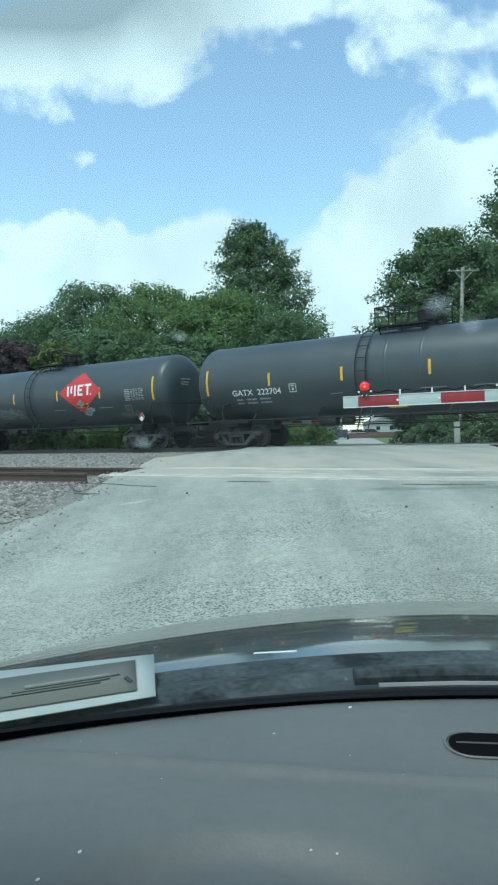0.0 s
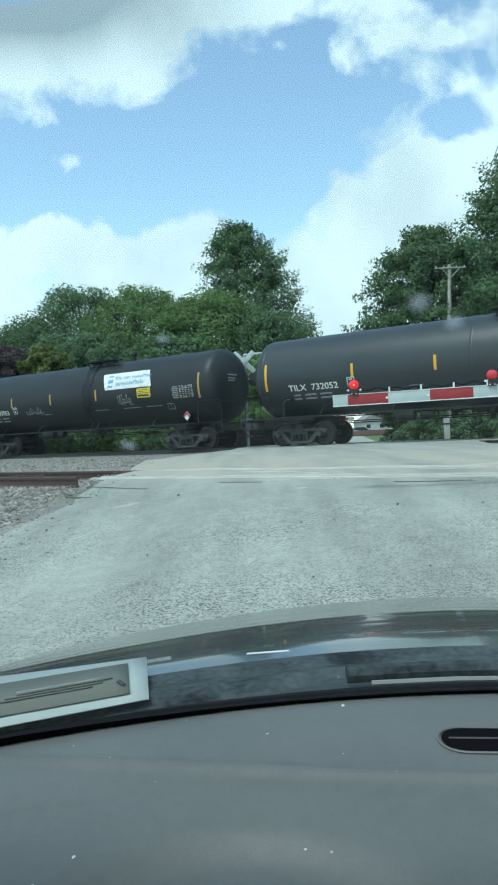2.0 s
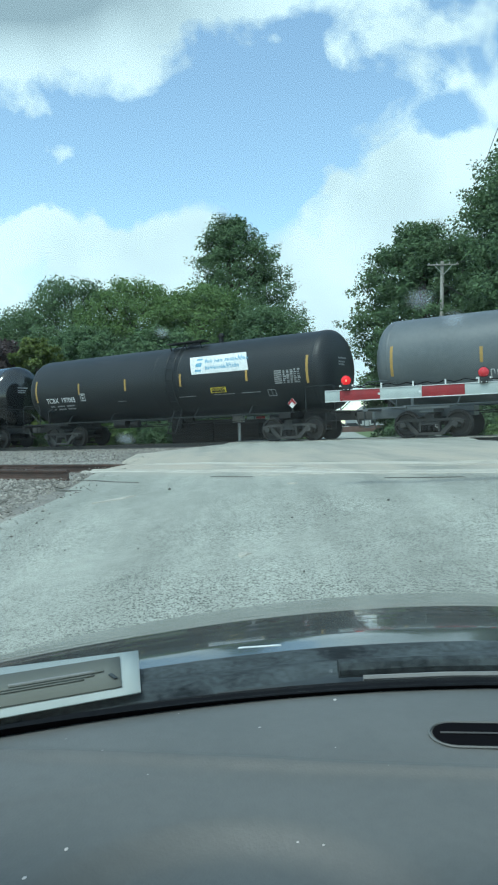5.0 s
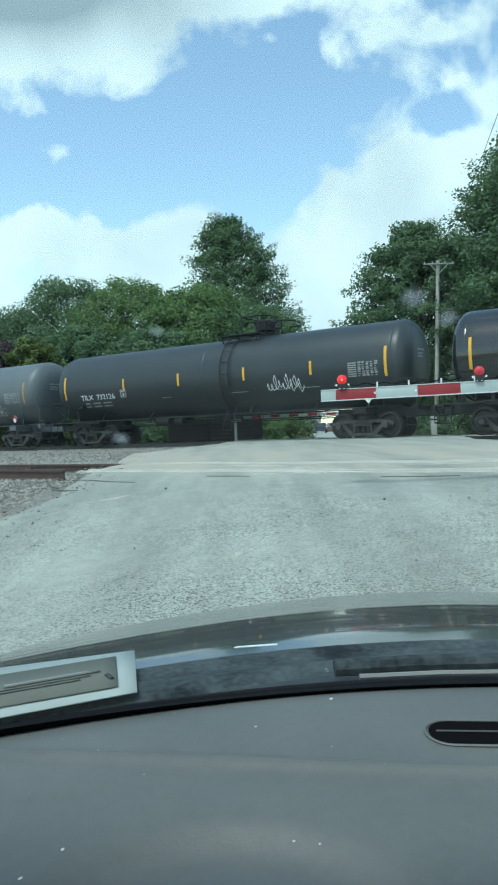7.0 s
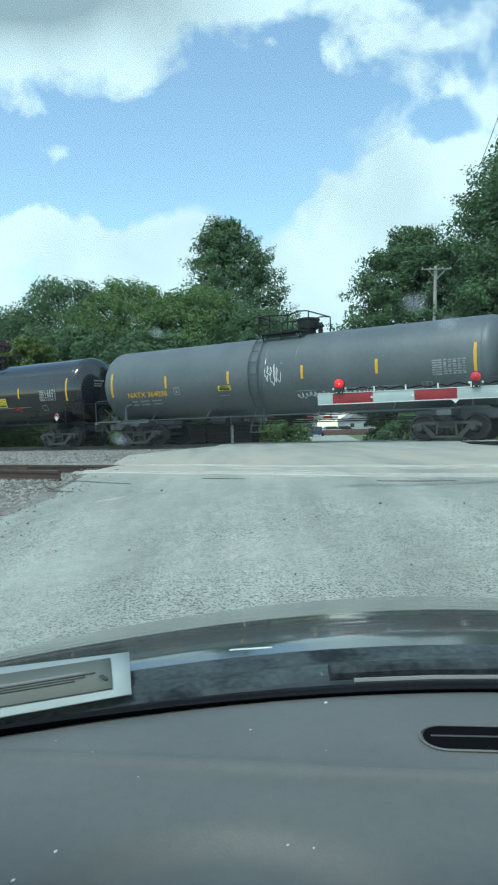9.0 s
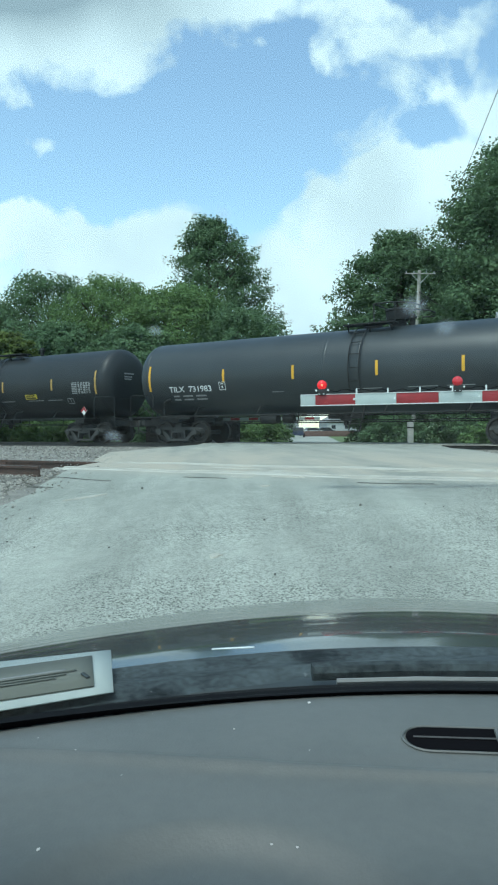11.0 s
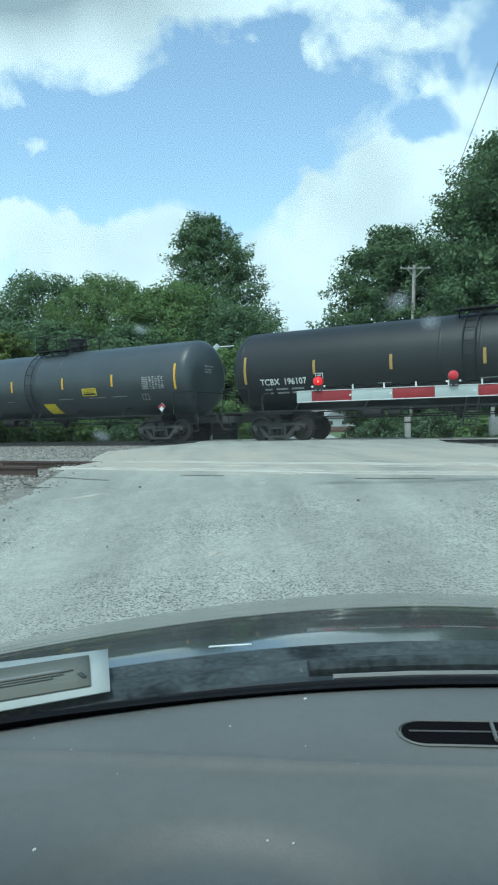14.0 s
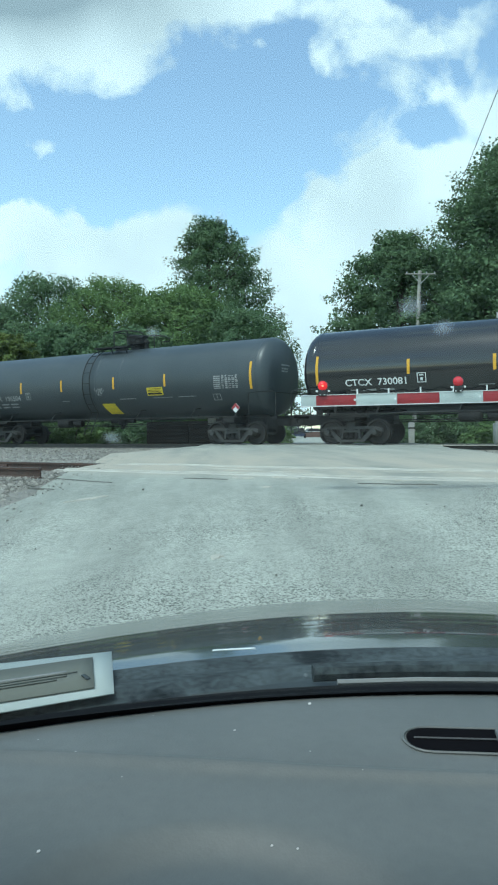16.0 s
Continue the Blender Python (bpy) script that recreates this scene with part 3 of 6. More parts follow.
stones("loose_gravel", "fine brown-grey gravel on the road's shoulder", ((-13, -3, 1.5, 8.0, 0.8), (1, 8, 5, 12, 0.2)), 16000, 0.028, 8)


# ---- tank cars ----
R, ZC = 1.52, 2.65          # shell radius, height of its axis over the rail
V = 16.83
SHAPES = {}


def shape(key, build, material, smooth=True):
    """One mesh for each shape and paint, shared by all cars."""
    if (key, material) not in SHAPES:
        SHAPES[key, material] = finish(key.split("|")[0], build(bmesh.new()), material, smooth)
    return SHAPES[key, material]


def wrapped(bm):
    """Bend a flat piece (x, height) on to the near side of the shell."""
    for v in bm.verts:
        lift = R + 0.006 + v.co.y
        a = (v.co.z - 0.13) / R
        v.co.y, v.co.z = -lift * math.cos(a), ZC + lift * math.sin(a)
    return bm


def plate(bm, x0, z0, x1, z1, lift=0.0, lean=0.0, steps=6):
    n = max(1, steps)
    rows = []
    for j in range(n + 1):
        z = z0 + (z1 - z0) * j / n
        s = lean * (j / n)
        rows.append([bm.verts.new((x0 + s, lift, z)), bm.verts.new((x1 + s, lift, z))])
    for a, b in zip(rows, rows[1:]):
        bm.faces.new((a[0], a[1], b[1], b[0]))
    return bm


def lettering(text, x, z, height, width=None):
    cu = bpy.data.curves.new("text", "FONT")
    cu.body, cu.size, cu.resolution_u = text, height / 0.7, 3
    cu.offset = height * 0.022
    ob = bpy.data.objects.new("text", cu)
    scene.collection.objects.link(ob)
    bpy.context.view_layer.update()
    me = bpy.data.meshes.new_from_object(ob.evaluated_get(bpy.context.evaluated_depsgraph_get()))
    bpy.data.objects.remove(ob)
    bm = bmesh.new()
    bm.from_mesh(me)
    bpy.data.meshes.remove(me)
    w = max(v.co.x for v in bm.verts) - min(v.co.x for v in bm.verts)
    k = (width / w) if width else 1
    for v in bm.verts:
        v.co = Vector((x + v.co.x * k, 0, z + v.co.y))
    return wrapped(bm)


def words(bm):
    """A line of lettering parted at its widest gap: one mesh a word."""
    spans = sorted((min(v.co.x for v in f.verts), max(v.co.x for v in f.verts)) for f in bm.faces)
    end, best, cut = spans[0][1], 0.0, None
    for a, b in spans:
        if a - end > best:
            best, cut = a - end, (a + end) / 2
        end = max(end, b)
    if cut is None:
        return [bm]
    second = bm.copy()
    bmesh.ops.delete(bm, geom=[v for v in bm.verts if v.co.x > cut], context="VERTS")
    bmesh.ops.delete(second, geom=[v for v in second.verts if v.co.x < cut], context="VERTS")
    return [bm, second]


def tank_shell(length):
    def build(bm):
        h = length / 2
        prof = [(-h - 0.56, 0.02)]
        for i in range(1, 9):
            a = math.pi / 2 * i / 9
            prof.append((-h - 0.56 * math.cos(a), R * math.sin(a) ** 0.66))
        prof += [(-h, R)] + [(x, R) for x in frange(-h + 0.4, h - 0.4, 0.7)] + [(h, R)]
        for i in range(8, 0, -1):
            a = math.pi / 2 * i / 9
            prof.append((h + 0.56 * math.cos(a), R * math.sin(a) ** 0.66))
        prof.append((h + 0.56, 0.02))
        return turned(bm, prof, 56, (0, ZC))
    return build


def band(bm):
    return turned(bm, [(-0.05, R - 0.002), (-0.04, R + 0.0045), (0.04, R + 0.0045), (0.05, R - 0.002)], 56, (0, ZC))


def handrail(length):
    def build(bm):
        h = length / 2
        for y in (-1.47, 1.47):
            rod(bm, (-h + 0.5, y, 1.09), (h - 0.5, y, 1.09), 0.026, 6)
        return bm
    return build


def bracket(bm):
    path(bm, [(0, -1.46, 1.09), (0.10, -1.30, 1.42), (0.16, -1.0, 1.46)], 0.022, 5)
    return bm


def ladder(bm):
    pts = []
    for i in range(15):
        a = radians(-50 + 118 * i / 14)
        pts.append((-(R + 0.09) * math.cos(a), ZC + (R + 0.09) * math.sin(a)))
    for x in (-0.2, 0.2):
        path(bm, [(x, -1.56, 0.46)] + [(x, y, z) for y, z in pts], 0.022, 5)
    rod(bm, (-0.2, -1.56, 0.47), (0.2, -1.56, 0.47), 0.018, 5)
    rod(bm, (-0.2, -1.56, 0.72), (0.2, -1.56, 0.72), 0.018, 5)
    rod(bm, (-0.2, -1.52, 0.95), (0.2, -1.52, 0.95), 0.018, 5)
    for y, z in pts[::2]:
        rod(bm, (-0.2, y, z), (0.2, y, z), 0.016, 5)
    return bm


def platform(bm):
    z = ZC + R + 0.06
    box(bm, -1.15, -0.95, z - 0.02, 0.75, -0.42, z + 0.03)
    box(bm, -1.15, 0.42, z - 0.02, 0.75, 0.95, z + 0.03)
    for x in (-1.0, -0.2, 0.6):
        for s in (-1, 1):
            rod(bm, (x, s * 0.9, z), (x, s * 0.72, z - 0.36), 0.025, 5)
    return bm


def platform_rail(bm):
    z = ZC + R + 0.06
    for s in (-0.92, 0.92):
        for x in (0.0, 0.75):
            rod(bm, (x, s, z), (x, s, z + 0.66), 0.028, 5)
        path(bm, [(0.0, s, z + 0.66), (0.75, s, z + 0.66), (1.35, s, z + 0.58), (1.62, s, z + 0.46), (1.60, s, z + 0.34), (1.15, s, z + 0.34), (1.1, s, z)], 0.028, 5)
    rod(bm, (0.0, -0.92, z + 0.66), (0.0, 0.92, z + 0.66), 0.028, 5)
    return bm


def platform_rail_long(bm):
    z = ZC + R + 0.06
    for s in (-0.92, 0.92):
        for x in (-1.13, -0.62, 0.15, 1.05):
            rod(bm, (x, s, z - 0.05), (x, s, z + 0.68), 0.026, 5)
        path(bm, [(-1.13, s, z + 0.66), (-0.62, s, z + 0.68), (0.15, s, z + 0.60), (0.6, s, z + 0.72), (1.05, s, z + 0.68)], 0.026, 5)
        rod(bm, (-1.13, s, z + 0.34), (-0.62, s, z + 0.34), 0.022, 5)
    for x in (-1.13, 1.05):
        rod(bm, (x, -0.92, z + 0.67), (x, 0.92, z + 0.67), 0.026, 5)
    return bm


def manway(bm):
    z = ZC + R - 0.05
    turned(bm, [(z, 0.30), (z + 0.22, 0.30), (z + 0.26, 0.40), (z + 0.56, 0.43), (z + 0.58, 0.46), (z + 0.63, 0.46), (z + 0.66, 0.40), (z + 0.68, 0.1)], 20, (0.55, 0), "Z")
    return bm


def relief_valve(bm):
    z = ZC + R - 0.04
    return turned(bm, [(z, 0.09), (z + 0.26, 0.09), (z + 0.28, 0.15), (z + 0.34, 0.15), (z + 0.36, 0.10), (z + 0.44, 0.08)], 12, (1.1, -0.05), "Z")


def hatch(bm):
    z = ZC + R - 0.04
    return turned(bm, [(z, 0.30), (z + 0.14, 0.30), (z + 0.18, 0.26)], 18, (-0.35, 0), "Z")


def vent_pipe(bm):
    z = ZC + R - 0.04
    return rod(bm, (-0.7, 0.1, z), (-0.7, 0.1, z + 0.22), 0.07, 8)


def outlet(bm):
    z = ZC - R
    rod(bm, (0.2, 0, z + 0.1), (0.2, 0, z - 0.28), 0.22, 14)
    rod(bm, (0.2, 0, z - 0.28), (0.2, 0, z - 0.45), 0.10, 10)
    box(bm, -0.5, -0.06, z - 0.2, 0.9, 0.06, z + 0.05)
    return bm


def brake_pipes(length):
    def build(bm):
        h = length / 2 - 1.6
        rod(bm, (-h, -0.42, 0.86), (h, -0.42, 0.86), 0.022, 5)
        rod(bm, (-h, 0.35, 0.80), (h, 0.35, 0.80), 0.022, 5)
        for x in (-0.25 * h, 0.35 * h, 0.75 * h):
            rod(bm, (x, -0.42, 0.86), (x, -0.42, 1.2), 0.018, 5)
        return bm
    return build


def brake_gear(bm):
    rod(bm, (-0.35, -0.75, 0.95), (0.35, -0.75, 0.95), 0.19, 12)
    rod(bm, (0.55, -0.7, 0.95), (1.0, -0.7, 0.95), 0.14, 12)
    box(bm, -0.4, -0.85, 1.1, 1.05, -0.6, 1.16)
    return bm


def draft_sill(bm):
    """x = 0 at the end stripe, outwards negative."""
    return box(bm, -1.28, -0.3, 0.72, 2.4, 0.3, 1.06, 0.02)


def end_beam(bm):
    return box(bm, -1.12, -1.5, 0.98, -0.92, 1.5, 1.08, 0.01)


def end_walk(bm):
    return box(bm, -0.92, -1.5, 1.05, 0.45, -1.12, 1.10)


def body_bolster(bm):
    return box(bm, 0.85, -1.33, 0.86, 1.35, 1.33, 1.12, 0.02)


def cradle_arm(bm):
    return path(bm, [(0.62, -1.30, 1.06), (0.62, -1.34, 1.40), (0.65, -1.36, 1.62), (0.78, -1.36, 1.74), (0.98, -1.34, 1.76)], 0.055, 8)


def side_sill(bm):
    return box(bm, 0.3, -1.38, 0.98, 1.9, -1.30, 1.12, 0.01)


def head_brace(bm):
    return prism(bm, [(-0.25, 1.06), (1.0, 1.06), (1.0, 1.72), (0.35, 1.45)], -0.35, 0.35)


def end_rails(bm):
    """Hand holds, end ladder and safety rail."""
    for s in (-1.46, 1.46):
        path(bm, [(-1.05, s, 1.08), (-1.05, s, 1.92), (-0.95, s, 2.0), (0.05, s, 2.0), (0.12, s, 1.92), (0.12, s, 1.08)], 0.02, 5)
        for x in (-1.08, -0.68):
            rod(bm, (x, s, 1.0), (x, s, 0.42), 0.016, 5)
        for z in (0.43, 0.70):
            rod(bm, (-1.08, s, z), (-0.68, s, z), 0.016, 5)
    path(bm, [(-1.05, -1.46, 1.95), (-1.1, 0, 1.95), (-1.05, 1.46, 1.95)], 0.018, 5)
    rod(bm, (0.1, -1.44, 1.15), (-0.5, -1.44, 1.62), 0.018, 5)
    return bm


def brake_wheel(bm):
    box(bm, -1.0, 0.5, 1.08, -0.85, 0.8, 1.7, 0.01)
    turned(bm, [(-1.10, 0.26), (-1.07, 0.28), (-1.04, 0.26)], 16, (0.65, 1.55))
    return bm


def coupler(bm):
    box(bm, -1.65, -0.09, 0.76, -1.2, 0.09, 0.96, 0.02)
    box(bm, -1.95, -0.2, 0.70, -1.62, 0.14, 1.0, 0.05)
    path(bm, [(-1.3, 0.3, 0.85), (-1.5, 0.36, 0.5), (-1.8, 0.3, 0.45)], 0.025, 6)
    rod(bm, (-1.4, -0.1, 1.0), (-1.25, -1.4, 0.98), 0.016, 5)
    return bm


def side_frame(s):
    def build(bm):
        y0, y1 = s * 1.0 - 0.09, s * 1.0 + 0.09
        prism(bm, [(-1.16, 0.58), (-0.80, 0.66), (0.80, 0.66), (1.16, 0.58), (1.16, 0.46), (0.84, 0.56), (-0.84, 0.56), (-1.16, 0.46)], y0, y1)
        for d in (-1, 1):
            prism(bm, [(d * 0.92, 0.57), (d * 0.74, 0.57), (d * 0.40, 0.24), (d * 0.36, 0.10), (d * 0.50, 0.12)], y0, y1)
            prism(bm, [(d * 0.34, 0.57), (d * 0.26, 0.57), (d * 0.30, 0.22), (d * 0.38, 0.22)], y0, y1)
        box(bm, -0.40, y0, 0.10, 0.40, y1, 0.19, 0.015)
        box(bm, -0.28, y0 - 0.02, 0.44, 0.28, y1 + 0.02, 0.54, 0.01)
        return bm
    return build


def springs(s):
    def build(bm):
        for x in (-0.2, 0, 0.2):
            for k in range(4):
                rod(bm, (x, s * 1.02, 0.25 + k * 0.05), (x, s * 1.02, 0.28 + k * 0.05), 0.085, 10)
        return bm
    return build


def bearing(bm):
    turned(bm, [(-1.22, 0.06), (-1.21, 0.10), (-1.14, 0.12), (-0.92, 0.13)], 16, (0, 0), "Y")
    return bm


def bolster(bm):
    return box(bm, -0.16, -1.05, 0.46, 0.16, 1.05, 0.82, 0.03)


def wheel_pair(bm):
    rod(bm, (0, -1.0, 0), (0, 1.0, 0), 0.085, 12)
    for s in (-1, 1):
        y = s * 0.753
        prof = [(y - s * 0.09, 0.485), (y - s * 0.06, 0.485), (y - s * 0.055, 0.457), (y + s * 0.07, 0.452), (y + s * 0.07, 0.39),
                (y + s * 0.01, 0.36), (y + s * 0.0, 0.20), (y + s * 0.06, 0.16), (y + s * 0.07, 0.09)]
        turned(bm, prof, 32, (0, 0), "Y")
    return bm


def rim(bm):
    for s in (-1, 1):
        y = s * 0.753
        turned(bm, [(y + s * 0.071, 0.40), (y + s * 0.074, 0.452), (y + s * 0.06, 0.455), (y + s * 0.02, 0.4585), (y - s * 0.04, 0.4585)], 32, (0, 0), "Y")
    return bm


WHEELS, CARS = [], []


def make_truck(car, x):
    tk = part("truck", shape("bolster", bolster, "iron_brown"), "iron_brown", car, "dusty brown cast steel truck", at=pose(x, 0, 0))
    for s in (-1, 1):
        part("side_frame", shape(f"side_frame|{s}", side_frame(s), "iron_brown", False), "iron_brown", tk)
        part("spring_set", shape(f"spring_set|{s}", springs(s), "iron"), "iron", tk)
    for ax in (-0.89, 0.89):
        w = part("wheelset", shape("wheelset", wheel_pair, "wheel"), "wheel", tk, "dark steel wheels with a bright rim", at=pose(ax, 0, 0.457))
        WHEELS.append((w, ax))
        part("bearing_cap", shape("bearing_cap", bearing, "iron_brown"), "iron_brown", tk, at=pose(ax, 0, 0.457))
    return tk


def end_part(car, name, build, material, h, label="", both=True):
    part(name, shape(name, build, material, False), material, car, label, at=pose(-h, 0, 0))
    if both:
        part(name, shape(name, build, material, False), material, car, label, at=pose(h, 0, 0, 0, 0, 180))


def scribble(x, z, w, h, seed, n=9):
    """Loose looping strokes of spray paint in the near side."""
    rnd = random.Random(seed)
    bm = bmesh.new()
    pts = []
    loop = w / n
    amp, lift, lead = 1.0, 0.0, 0.0
    for i in range(n * 14 + 1):
        if i % 14 == 0:
            amp, lift, lead = rnd.uniform(0.35, 1.0), rnd.uniform(-0.18, 0.18), rnd.uniform(0.5, 1.3)
        f, ang = i / (n * 14), 2 * math.pi * i / 14
        pts.append((x + w * f + lead * loop * 0.55 * math.cos(ang), z + h * (0.5 + lift + 0.42 * amp * math.sin(ang + 0.6 * math.sin(ang * 2 + seed)))))
    t = 0.012
    for (ax, az), (bx, bz) in zip(pts, pts[1:]):
        d = Vector((bx - ax, bz - az))
        if d.length < 1e-4:
            continue
        o = Vector((-d.y, d.x)).normalized() * t
        vs = [bm.verts.new((px, 0.001, pz)) for px, pz in ((ax - o.x, az - o.y), (bx - o.x, bz - o.y), (bx + o.x, bz + o.y), (ax + o.x, az + o.y))]
        bm.faces.new(vs)
    return wrapped(bm)


def bars(rows, lift=0.0):
    bm = bmesh.new()
    for x0, z0, x1, z1 in rows:
        plate(bm, x0, z0, x1, z1, lift, steps=2)
    return wrapped(bm)


def diamond(x, z, r, lift=0.004):
    bm = bmesh.new()
    bm.faces.new([bm.verts.new((x + a * r, lift, z + b * r)) for a, b in ((-1, 0), (0, -1), (1, 0), (0, 1))])
    return wrapped(bm)


def placard(bm):
    return box(bm, -0.135, -1.535, -0.135, 0.135, -1.525, 0.135, 0.0, Matrix.Translation((0, 0, 1.42)) @ pose(0, 0, 0, 0, 45, 0))


def placard_band(bm):
    box(bm, -0.13, -1.540, 0.035, 0.13, -1.536, 0.13, 0.0, Matrix.Translation((0, 0, 1.42)) @ pose(0, 0, 0, 0, 45, 0))
    return box(bm, -0.13, -1.540, -0.13, -0.04, -1.536, 0.03, 0.0, Matrix.Translation((0, 0, 1.42)) @ pose(0, 0, 0, 0, 45, 0))


def placard_holder(bm):
    return box(bm, -0.03, -1.524, 1.08, 0.03, -1.49, 1.60, 0.004)


def tape(bm_rows, car, material):
    for x, z, half in bm_rows:
        bm = plate(bmesh.new(), x - 0.05, z - half, x + 0.05, z + half)
        part("reflective_stripe", wrapped(bm), material, car)


def tank_car(mark, left, span, paint, label, tape_mat="amber", mark_mat="white", **opt):
    """One tank car: left is its first stripe's place along the train, span the way between the end stripes."""
    h = span / 2
    car = thing("tank_car", label, "tank car", group="tank cars of the train")
    CARS.append((car, left + h))
    k = f"{span:.2f}"
    tank = part("tank", shape("tank|" + k, tank_shell(span + 0.5), paint), paint, car)
    for bx in (-h - 0.2, -0.05, 1.25, h + 0.2):
        part("weld_band", shape("weld_band", band, paint), paint, tank, at=pose(bx, 0, 0))
    rail_paint = opt.get("rail_paint", "iron")
    part("handrail", shape("handrail|" + k, handrail(span), rail_paint), rail_paint, car, "thin side handrail pipe")
    for f in (-0.36, -0.18, 0.14, 0.32):
        part("rail_bracket", shape("rail_bracket", bracket, rail_paint), rail_paint, car, at=pose(f * span, 0, 0))
    kind_of = {"charcoal": (1.15, 1.65), "matt_black": (0.9, 1.45)}.get(paint, (-0.5, 0.55))
    lx, px = opt.get("ladder", kind_of[0]), kind_of[1]
    part("ladder", shape("ladder", ladder, rail_paint), rail_paint, car, "steel side ladder bent over the tank", at=pose(lx, 0, 0))
    part("platform", shape("platform", platform, "iron", False), "iron", car, at=pose(px, 0, 0))
    if paint != "matt_black":
        rail_kind = opt.get("rail", "short")
        part("platform_railing", shape("platform_railing|" + rail_kind, platform_rail_long if rail_kind == "long" else platform_rail, "iron"), "iron", car, at=pose(px, 0, 0))
    if paint != "matt_black":
        part("manway", shape("manway", manway, "iron"), "iron", car, "round manway housing", at=pose(px, 0, 0))
    for nm, fn in (("relief_valve", relief_valve), ("hatch", hatch), ("vent_pipe", vent_pipe)):
        part(nm, shape(nm, fn, "iron"), "iron", car, at=pose(px, 0, 0))
    part("bottom_outlet", shape("bottom_outlet", outlet, "iron"), "iron", car)
    part("brake_pipe", shape("brake_pipe|" + k, brake_pipes(span), "iron"), "iron", car)
    part("brake_cylinder", shape("brake_cylinder", brake_gear, "iron"), "iron", car, at=pose(-2.6, 0, 0))
    frame_paint = paint if paint == "pale_grey" else "iron"
    for nm, fn in (("draft_sill", draft_sill), ("end_beam", end_beam), ("end_walkway", end_walk), ("body_bolster", body_bolster), ("cradle_arm", cradle_arm),
                   ("side_sill", side_sill), ("head_brace", head_brace)):
        end_part(car, nm, fn, frame_paint, h)
    end_part(car, "end_handrail", end_rails, rail_paint, h)
    end_part(car, "coupler", coupler, "iron_brown", h)
    end_part(car, "brake_wheel", brake_wheel, "iron", h, both=False)
    make_truck(car, -h + 1.1)
    make_truck(car, h - 1.1)
    # stripes of tape
    rows = [(-h, 0.12, 0.52), (h, 0.12, 0.52)]
    shorts = opt.get("shorts", (2.86, 5.7, 8.75, 12.0) if span < 15 else {"charcoal": (3.6, 6.6, 9.8, 12.7), "gloss_black": (3.34, 6.1, 9.45, 12.3)}.get(paint, (3.0, 6.1, 9.36, 12.25)))
    rows += [(-h + s, 0.10, 0.25) for s in shorts]
    tape(rows, car, tape_mat)
    # reporting mark, load figures, panels
    if mark:
        for word in words(lettering(mark, -h + opt.get("mark_x", 0.62), -0.47 + opt.get("mark_z", 0), 0.23, opt.get("mark_w", 2.05) * 0.93)):
            part("lettering", word, mark_mat, car, "painted reporting mark")
        bm = bmesh.new()
        x0 = -h + opt.get("mark_x", 0.62)
        for z in (-0.68, -0.84):
            for a, b in ((0.15, 0.45), (0.62, 1.1), (1.25, 1.75)):
                plate(bm, x0 + a, z, x0 + b, z + 0.07, steps=1)
        tagged(part("load_figures", wrapped(bm), "dim", car), kind="stuff")
        bx = x0 + opt.get("mark_w", 2.05) + 0.22
        bm = bmesh.new()
        for a in ((0, -0.45, 0.30, -0.425), (0, -0.145, 0.30, -0.12), (0, -0.45, 0.025, -0.12), (0.275, -0.45, 0.30, -0.12), (0.08, -0.22, 0.22, -0.18), (0.11, -0.38, 0.19, -0.28)):
            plate(bm, bx + a[0], a[1], bx + a[2], a[3], steps=2)
        part("plate_mark", wrapped(bm), mark_mat if mark_mat == "white" else "dim", car)
    dp = bmesh.new()
    x0 = h - opt.get("data_x", {"slate": 1.68, "gloss_black": 1.80}.get(paint, 1.40))
    for i in range(7):
        z = -0.34 + i * 0.076
        rnd = random.Random(i * 7 + int(left))
        plate(dp, x0, z, x0 + 0.32, z + 0.044, steps=1)
        for j in range(5):
            a = x0 + 0.38 + j * 0.155
            plate(dp, a, z, a + rnd.uniform(0.07, 0.13), z + rnd.choice((0.035, 0.06)), steps=1)
    tagged(part("data_panel", wrapped(dp), "dim", car, "faded white stencilled data table"), kind="stuff")
    em = bmesh.new()
    for z, w in ((0.32, 0.62), (0.18, 0.5), (0.08, 0.45)):
        plate(em, h + 0.33, z, h + 0.33 + w * 0.35, z + 0.06, steps=1)
    for v in em.verts:      # on the tank head, facing the rear
        y, z = -0.52 + (v.co.x - h - 0.33) * 2.9, v.co.z + 0.05
        v.co = Vector((h + 0.262 + 0.56 * math.sqrt(1 - (math.hypot(y, z) / R) ** 3.03), y, ZC + z))
    tagged(part("end_stencil", em, "dim", car), kind="stuff")
    bm = bmesh.new()
    x0 = h - 1.8
    for a in ((0, -0.83, 0.36, -0.80), (0, -0.57, 0.36, -0.54), (0, -0.83, 0.025, -0.54), (0.335, -0.83, 0.36, -0.54), (0.17, -0.8, 0.19, -0.57)):
        plate(bm, x0 + a[0], a[1], x0 + a[2], a[3], steps=2)
    part("test_box", wrapped(bm), "dim", car)
    bm = bmesh.new()
    for a, b in ((-2.2, -1.7), (1.2, 2.1), (3.0, 4.0), (4.3, 5.2)):
        plate(bm, a, -0.62, b, -0.59, steps=1)
    tagged(part("stencil_line", wrapped(bm), "dim", car), kind="stuff")
    pl = part("placard", shape("placard", placard, "white", False), "white", car, "white and red hazard placard", at=pose(h - 0.65, 0, 0))
    part("placard_band", shape("placard_band", placard_band, "redtape", False), "redtape", pl)
    part("placard_holder", shape("placard_holder", placard_holder, "iron", False), "iron", pl, "black steel placard holder")
